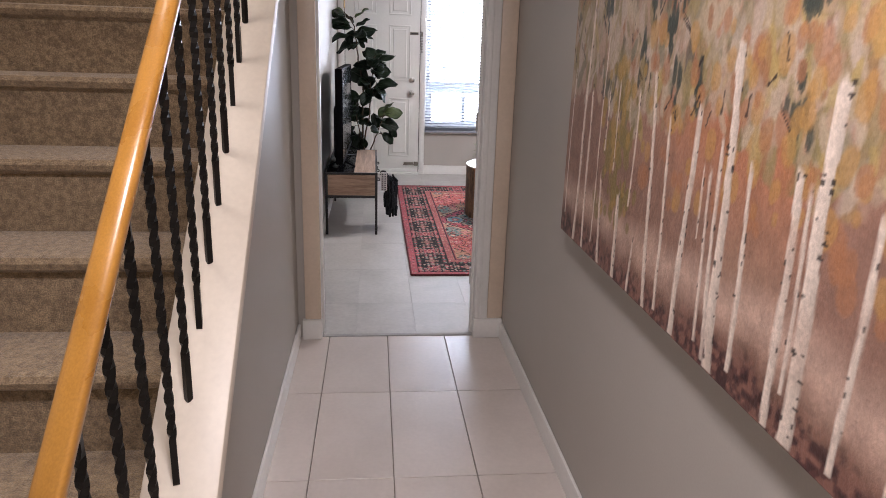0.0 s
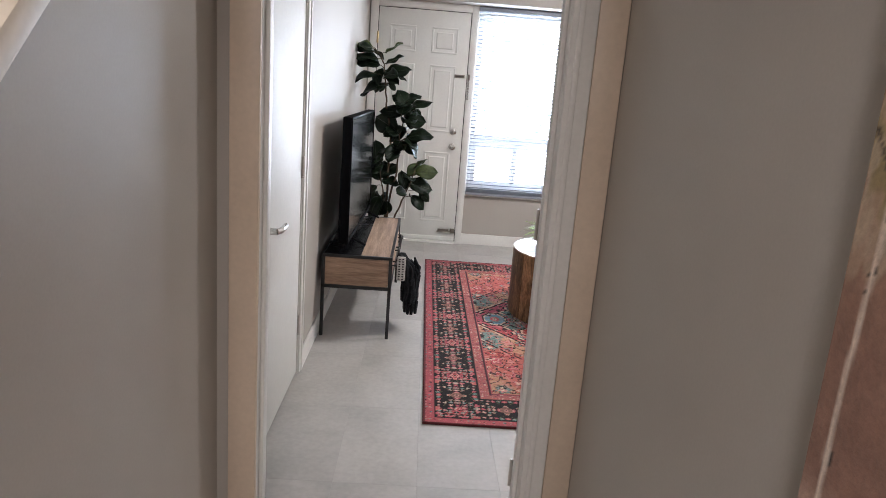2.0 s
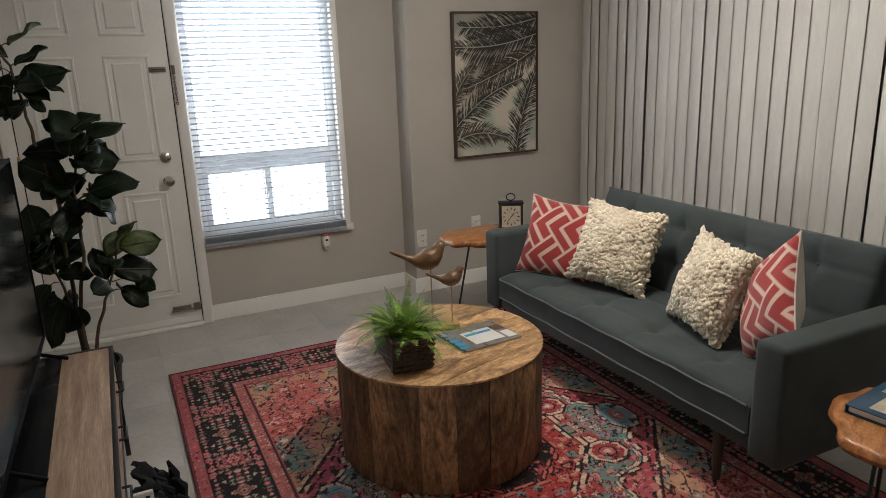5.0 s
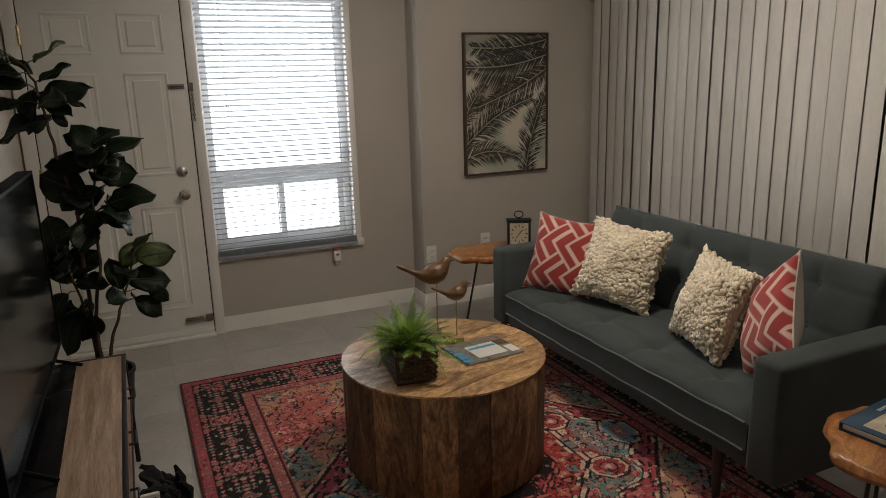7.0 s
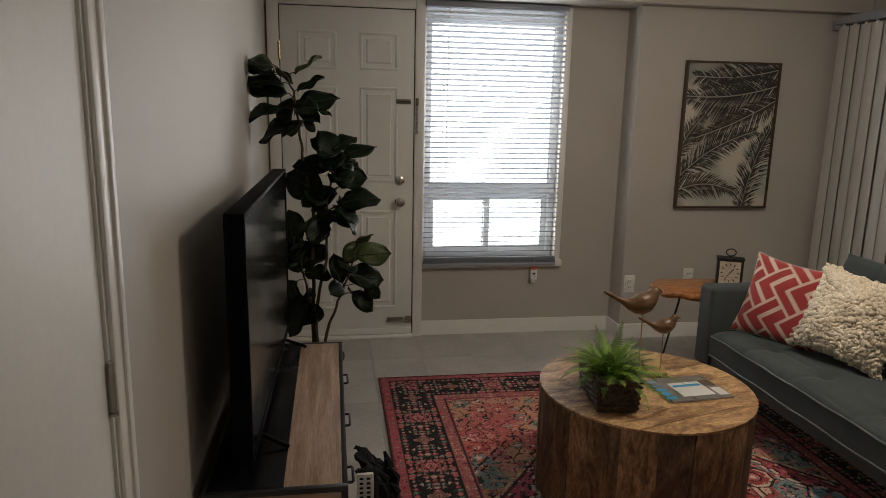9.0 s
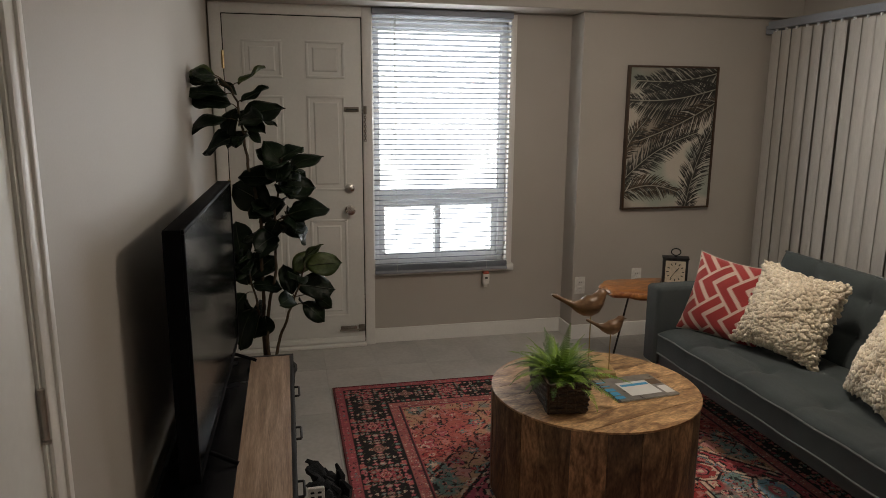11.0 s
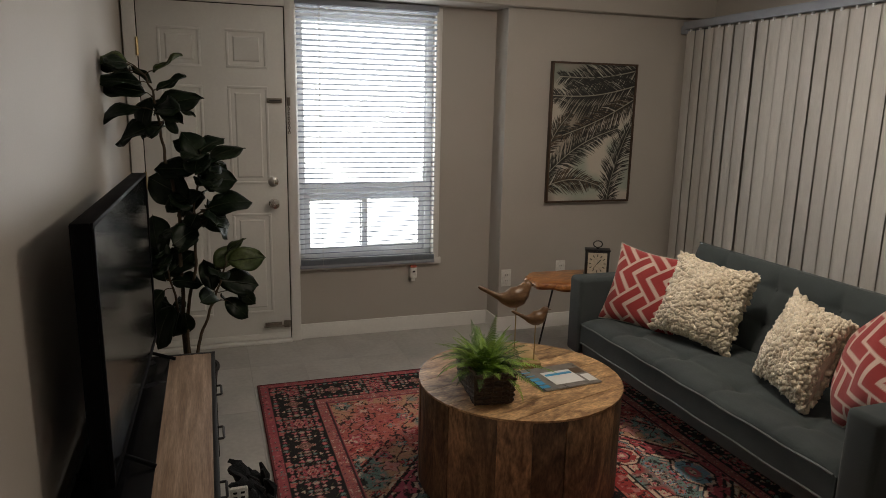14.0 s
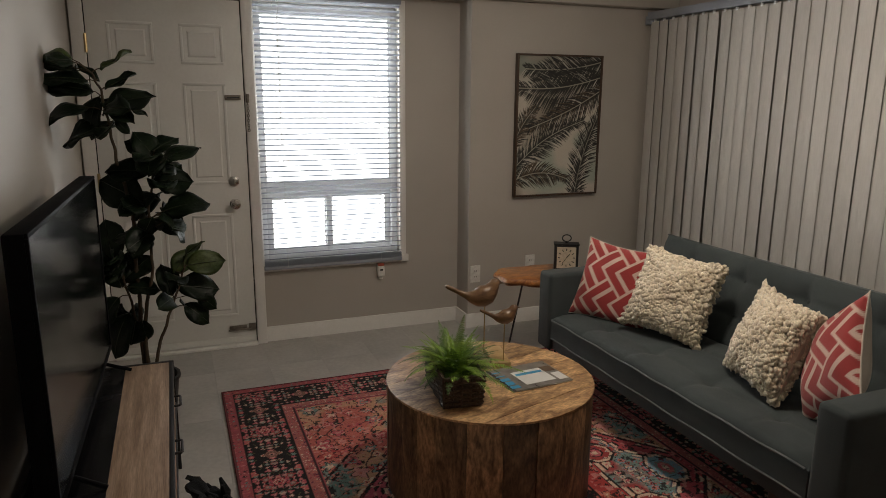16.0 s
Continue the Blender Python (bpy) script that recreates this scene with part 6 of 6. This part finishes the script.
# ---- live-edge stools, clock, book ----
def stool(m, seed, label, rx=0.26, ry=0.20, h=0.547):
    rr = random.Random(seed)
    s = thing("side_table", m, label, "side table", "live-edge side tables")
    n = 56
    ph = [rr.uniform(0, 6.28) for _ in range(5)]

    def rim(a, k):
        return 1 + 0.07 * math.sin(2 * a + ph[0]) + 0.06 * math.sin(3 * a + ph[1]) + 0.045 * math.sin(5 * a + ph[2]) + 0.030 * math.sin(9 * a + ph[3]) + 0.018 * math.sin(14 * a + ph[4] + k)
    b, rings = bmesh.new(), []
    for f, z, k in ((0.86, h - 0.046, 0.5), (0.97, h - 0.040, 0.8), (1.02, h - 0.022, 0.3), (1.0, h - 0.006, 0.0), (0.97, h, 0.0), (0.5, h, 0.0)):
        rings.append([b.verts.new((rx * f * rim(2 * math.pi * q / n, k) * math.cos(2 * math.pi * q / n), ry * f * rim(2 * math.pi * q / n, k) * math.sin(2 * math.pi * q / n), z + (0.004 * math.sin(7 * 2 * math.pi * q / n) if z < h - 0.01 else 0))) for q in range(n)])
    for p, q in zip(rings, rings[1:]):
        for k in range(n):
            b.faces.new((p[k], p[(k + 1) % n], q[(k + 1) % n], q[k]))
    b.faces.new(rings[0][::-1])
    b.faces.new(rings[-1])
    bmesh.ops.recalc_face_normals(b, faces=b.faces)
    part("slab", b, LIVE, s, "varnished live-edge wood slab", 50)
    for k in range(3):
        a = 2 * math.pi * k / 3 + 2.6
        c, t = Vector((math.cos(a), math.sin(a), 0)), Vector((-math.sin(a), math.cos(a), 0))
        p0, p1, foot_p = c * 0.10 + t * 0.05, c * 0.10 - t * 0.05, c * 0.185
        part("hairpin_leg", tube([p0 + Vector((0, 0, h - 0.046)), foot_p + t * 0.012 + Vector((0, 0, 0.02)), foot_p + Vector((0, 0, 0.006)), foot_p - t * 0.012 + Vector((0, 0, 0.02)), p1 + Vector((0, 0, h - 0.046))], 0.0058, 8), BLACK, s, "black steel hairpin leg")
    return s


stool(pose(1.995, 3.725, 0), 4, "live-edge wooden side table on hairpin legs by the window", 0.27, 0.19, 0.526)
stool(pose(1.915, 1.195, 0, 0, 0, 25), 9, "live-edge wooden side table with a book on it", 0.27, 0.21, 0.540)

clock = thing("table_clock", pose(2.145, 3.70, 0.527, 0, 0, -27), "black square table clock with ring handle", "clock")
part("case", join(span(-0.070, 0.070, -0.032, 0.032, 0.0, 0.16, 0.004), span(-0.074, 0.074, -0.036, 0.036, 0.158, 0.168, 0.002), span(-0.074, 0.074, -0.036, 0.036, 0.0, 0.012, 0.002)), BLACK, clock)
part("dial", span(-0.055, 0.055, -0.0345, -0.031, 0.022, 0.148), DIAL, clock, "aged cream dial")
for k in range(12):
    a = k * math.pi / 6
    part("numeral_mark", box(0.005, 0.001, 0.014, (0, 0, 0), m=Matrix.Rotation(a, 4, "Y")), SLOT, clock).location = (0.043 * math.sin(a), -0.0352, 0.085 + 0.048 * math.cos(a))
part("hour_hand", box(0.005, 0.001, 0.034, (0, 0, 0.014), m=None), SLOT, clock).matrix_basis = pose(0, -0.0362, 0.085, 0, 40, 0)
part("minute_hand", box(0.003, 0.001, 0.046, (0, 0, 0.02), m=None), SLOT, clock).matrix_basis = pose(0, -0.0368, 0.085, 0, 215, 0)
part("handle", join(tube([(0.026 * math.cos(a), 0, 0.196 + 0.020 * math.sin(a)) for a in [k * math.pi / 8 for k in range(16)]], 0.0035, 6, True), tube([(0, 0, 0.166), (0, 0, 0.178)], 0.008)), BLACK, clock, "black ring handle")

book = thing("book", pose(1.915, 1.245, 0.541, 0, 0, -82), "large navy hardcover book with a pictured jacket", "book")
part("pages", box(0.195, 0.255, 0.018, (0.0, 0, 0.0125), 0.002), PAPER, book)
bc = part("cover", join(box(0.205, 0.268, 0.003, (0, 0, 0.0015), 0.001), box(0.205, 0.268, 0.003, (0, 0, 0.0235), 0.001), box(0.004, 0.268, 0.025, (-0.102, 0, 0.0125), 0.001)), NAVY, book)
part("cover_picture", box(0.15, 0.135, 0.0006, (0.02, -0.04, 0.0254)), CREAMP, bc, "cream picture with brown shapes")
part("picture_shape", join(box(0.085, 0.014, 0.0006, (0.02, -0.045, 0.0260), m=Matrix.Rotation(0.5, 4, "Z")), box(0.014, 0.07, 0.0006, (0.03, -0.04, 0.0260), m=Matrix.Rotation(0.3, 4, "Z"))), BROWNP, bc)
for k in range(7):
    part("title_mark", box(0.010, 0.008, 0.0006, (-0.075 + 0.0, 0.02 + 0.012 * k, 0.0254)), PAPER, bc)


# ---- palm picture ----
AW, AH = 0.640, 0.925


def palm_colours(gu, gv):
    """Palm fronds in grey-green and umber over a pale ground."""
    img = np.zeros((*gu.shape, 3))
    g1 = blobs(gu, gv, 0.12, 71)
    img[:] = (0.52, 0.485, 0.42)
    img = over(img, np.clip((g1 - 0.50) * 3, 0, 1) * 0.7, (0.27, 0.34, 0.29))
    img = over(img, np.clip((blobs(gu, gv, 0.2, 72) - 0.55) * 4, 0, 1) * 0.6, (0.15, 0.115, 0.08))
    rng = np.random.default_rng(7)

    def stroke(p, q, w, c, k=1.0):
        lo, hi = np.minimum(p, q) - 3 * w, np.maximum(p, q) + 3 * w
        i0, i1 = np.searchsorted(gu[0], (lo[0], hi[0]))
        j0, j1 = np.searchsorted(gv[:, 0], (lo[1], hi[1]))
        if i1 <= i0 or j1 <= j0:
            return
        su, sv = gu[j0:j1, i0:i1] - p[0], gv[j0:j1, i0:i1] - p[1]
        d = q - p
        t = np.clip((su * d[0] + sv * d[1]) / max(d @ d, 1e-9), 0, 1)
        dist = np.hypot(su - t * d[0], sv - t * d[1])
        img[j0:j1, i0:i1] = over(img[j0:j1, i0:i1], np.clip((w * (1 - 0.8 * t) + 0.0012 - dist) / 0.002, 0, 1) * k, c)

    def palm(a, b, bend, length, colour, side_colour, n=80, flip=1):
        a, b = np.array(a), np.array(b)
        nrm = np.array((-(b - a)[1], (b - a)[0]))
        nrm = nrm / np.linalg.norm(nrm)
        spine = [a + (b - a) * t + nrm * bend * math.sin(math.pi * t) for t in np.linspace(0, 1, n)]
        for i in range(n - 1):
            d = spine[i + 1] - spine[i]
            d = d / np.linalg.norm(d)
            m = np.array((-d[1], d[0]))
            t = i / n
            for s in (-1, 1):
                l = length * (0.35 + 0.65 * math.sin(math.pi * min(1, t + 0.18))) * rng.uniform(0.75, 1.1)
                way = d * rng.uniform(0.75, 1.0) * flip + m * s * rng.uniform(0.75, 1.05)
                way = way / np.linalg.norm(way)
                pick = rng.random()
                c = np.array(colour if pick < 0.62 else side_colour if pick < 0.92 else (0.42, 0.41, 0.36)) * rng.uniform(0.5, 1.2)
                mid = spine[i] + way * l * 0.55
                tip = mid + (way + np.array((0, -0.28))) * l * 0.5
                stroke(spine[i], mid, 0.0044, c, 0.95)
                stroke(mid, tip, 0.0038, c, 0.95)
        for i in range(n - 1):
            stroke(spine[i], spine[i + 1], 0.0035, (0.34, 0.33, 0.27), 0.9)
            stroke(spine[i] + (0, -0.005), spine[i + 1] + (0, -0.005), 0.002, (0.03, 0.03, 0.025), 0.8)

    dk, md, um, gr = (0.004, 0.005, 0.004), (0.016, 0.020, 0.017), (0.070, 0.046, 0.026), (0.11, 0.15, 0.125)
    # from the back forward: the broad umber leaf, the ones across the top, the rising ones, the near ones at the corner
    img = over(img, np.clip((0.11 - np.abs(gv - (0.44 + 0.52 * gu) + 0.02)) * 20, 0, 1) * np.clip((gu - 0.16) * 8, 0, 1) * 0.5, um)
    img = over(img, np.clip((gv - 0.72 - 0.10 * gu) * 14, 0, 1) * 0.4, (0.055, 0.058, 0.046))
    palm((-0.02, 0.32), (0.16, 0.60), 0.02, 0.11, um, md, 50)
    palm((0.70, 0.90), (0.06, 0.83), 0.03, 0.16, dk, md, 100, 1)
    palm((0.66, 0.79), (-0.02, 0.71), 0.035, 0.21, dk, md, 110, 1)
    palm((0.66, 0.71), (0.10, 0.45), 0.02, 0.13, dk, um, 84, 1)
    palm((-0.03, 0.16), (0.52, 0.50), 0.05, 0.13, dk, md, 92, 1)
    palm((0.46, -0.03), (0.66, 0.60), 0.03, 0.15, dk, dk, 92, 1)
    palm((-0.03, 0.10), (0.40, 0.11), 0.05, 0.12, um, dk, 70, 1)
    return np.clip(img, 0.01, 0.8)


art = thing("palm_picture", pose(2.110, AY, 0.882), "palm-leaf print in a thin walnut frame", "picture")
sheet("print", np.linspace(0.010, AW - 0.010, 230), np.linspace(0.010, AH - 0.010, 330), lambda a, b: np.stack([a, np.full_like(a, -0.024), b], -1), palm_colours, INKS, art)
part("backing", span(0.006, AW - 0.006, -0.022, -0.002, 0.006, AH - 0.006), CANVAS, art)
part("frame", join(span(0, 0.012, -0.036, -0.001, 0, AH, 0.001), span(AW - 0.012, AW, -0.036, -0.001, 0, AH, 0.001), span(0.012, AW - 0.012, -0.036, -0.001, 0, 0.012, 0.001), span(0.012, AW - 0.012, -0.036, -0.001, AH - 0.012, AH, 0.001)), FRAMEW, art, "thin walnut frame")

# ---- floor tiles ----


def tiles(parent, name, mat, xs, ys, thick, gap, skip=None):
    shared = {}
    for x0, x1 in zip(xs, xs[1:]):
        for y0, y1 in zip(ys, ys[1:]):
            if skip and skip(x0, x1, y0, y1):
                continue
            key = (round(x1 - x0, 4), round(y1 - y0, 4))
            m = Matrix.Translation(((x0 + x1) / 2, (y0 + y1) / 2, -thick / 2))
            if key not in shared:
                ob = part(name, box(key[0] - gap, key[1] - gap, thick, (0, 0, 0), min(gap * 0.6, 0.0012), 1), mat, parent, smooth=20)
                ob.matrix_basis = m
                shared[key] = ob.data
            else:
                share(name, shared[key], parent, m)


hall_x = [-1.50, -1.144, -0.858, -0.572, HX0] 
hall_y = [-4.4, -4.18, -3.585, -2.985, -2.385, -1.787, -1.189, -0.584, 0.0]
tiles(floor_hall, "tile", TILE, [HX0, -0.286, 0.0, 0.286, HX1], hall_y, 0.012, 0.0035)
tiles(floor_hall, "tile", TILE, hall_x, hall_y, 0.012, 0.0035, lambda x0, x1, y0, y1: y0 > -2.2)
room_x = [LX - 0.12, -0.157, 0.148, 0.453, 0.758, 1.063, 1.368, 1.673, 1.978, 2.283, 2.588, 2.893, 3.198, RX]
room_y = [0.0, 0.46, 1.07, 1.68, 2.29, 2.90, 3.51, 4.12, 4.55]
tiles(floor_room, "floor_tile", CONC, room_x, room_y, 0.0045, 0.0006)
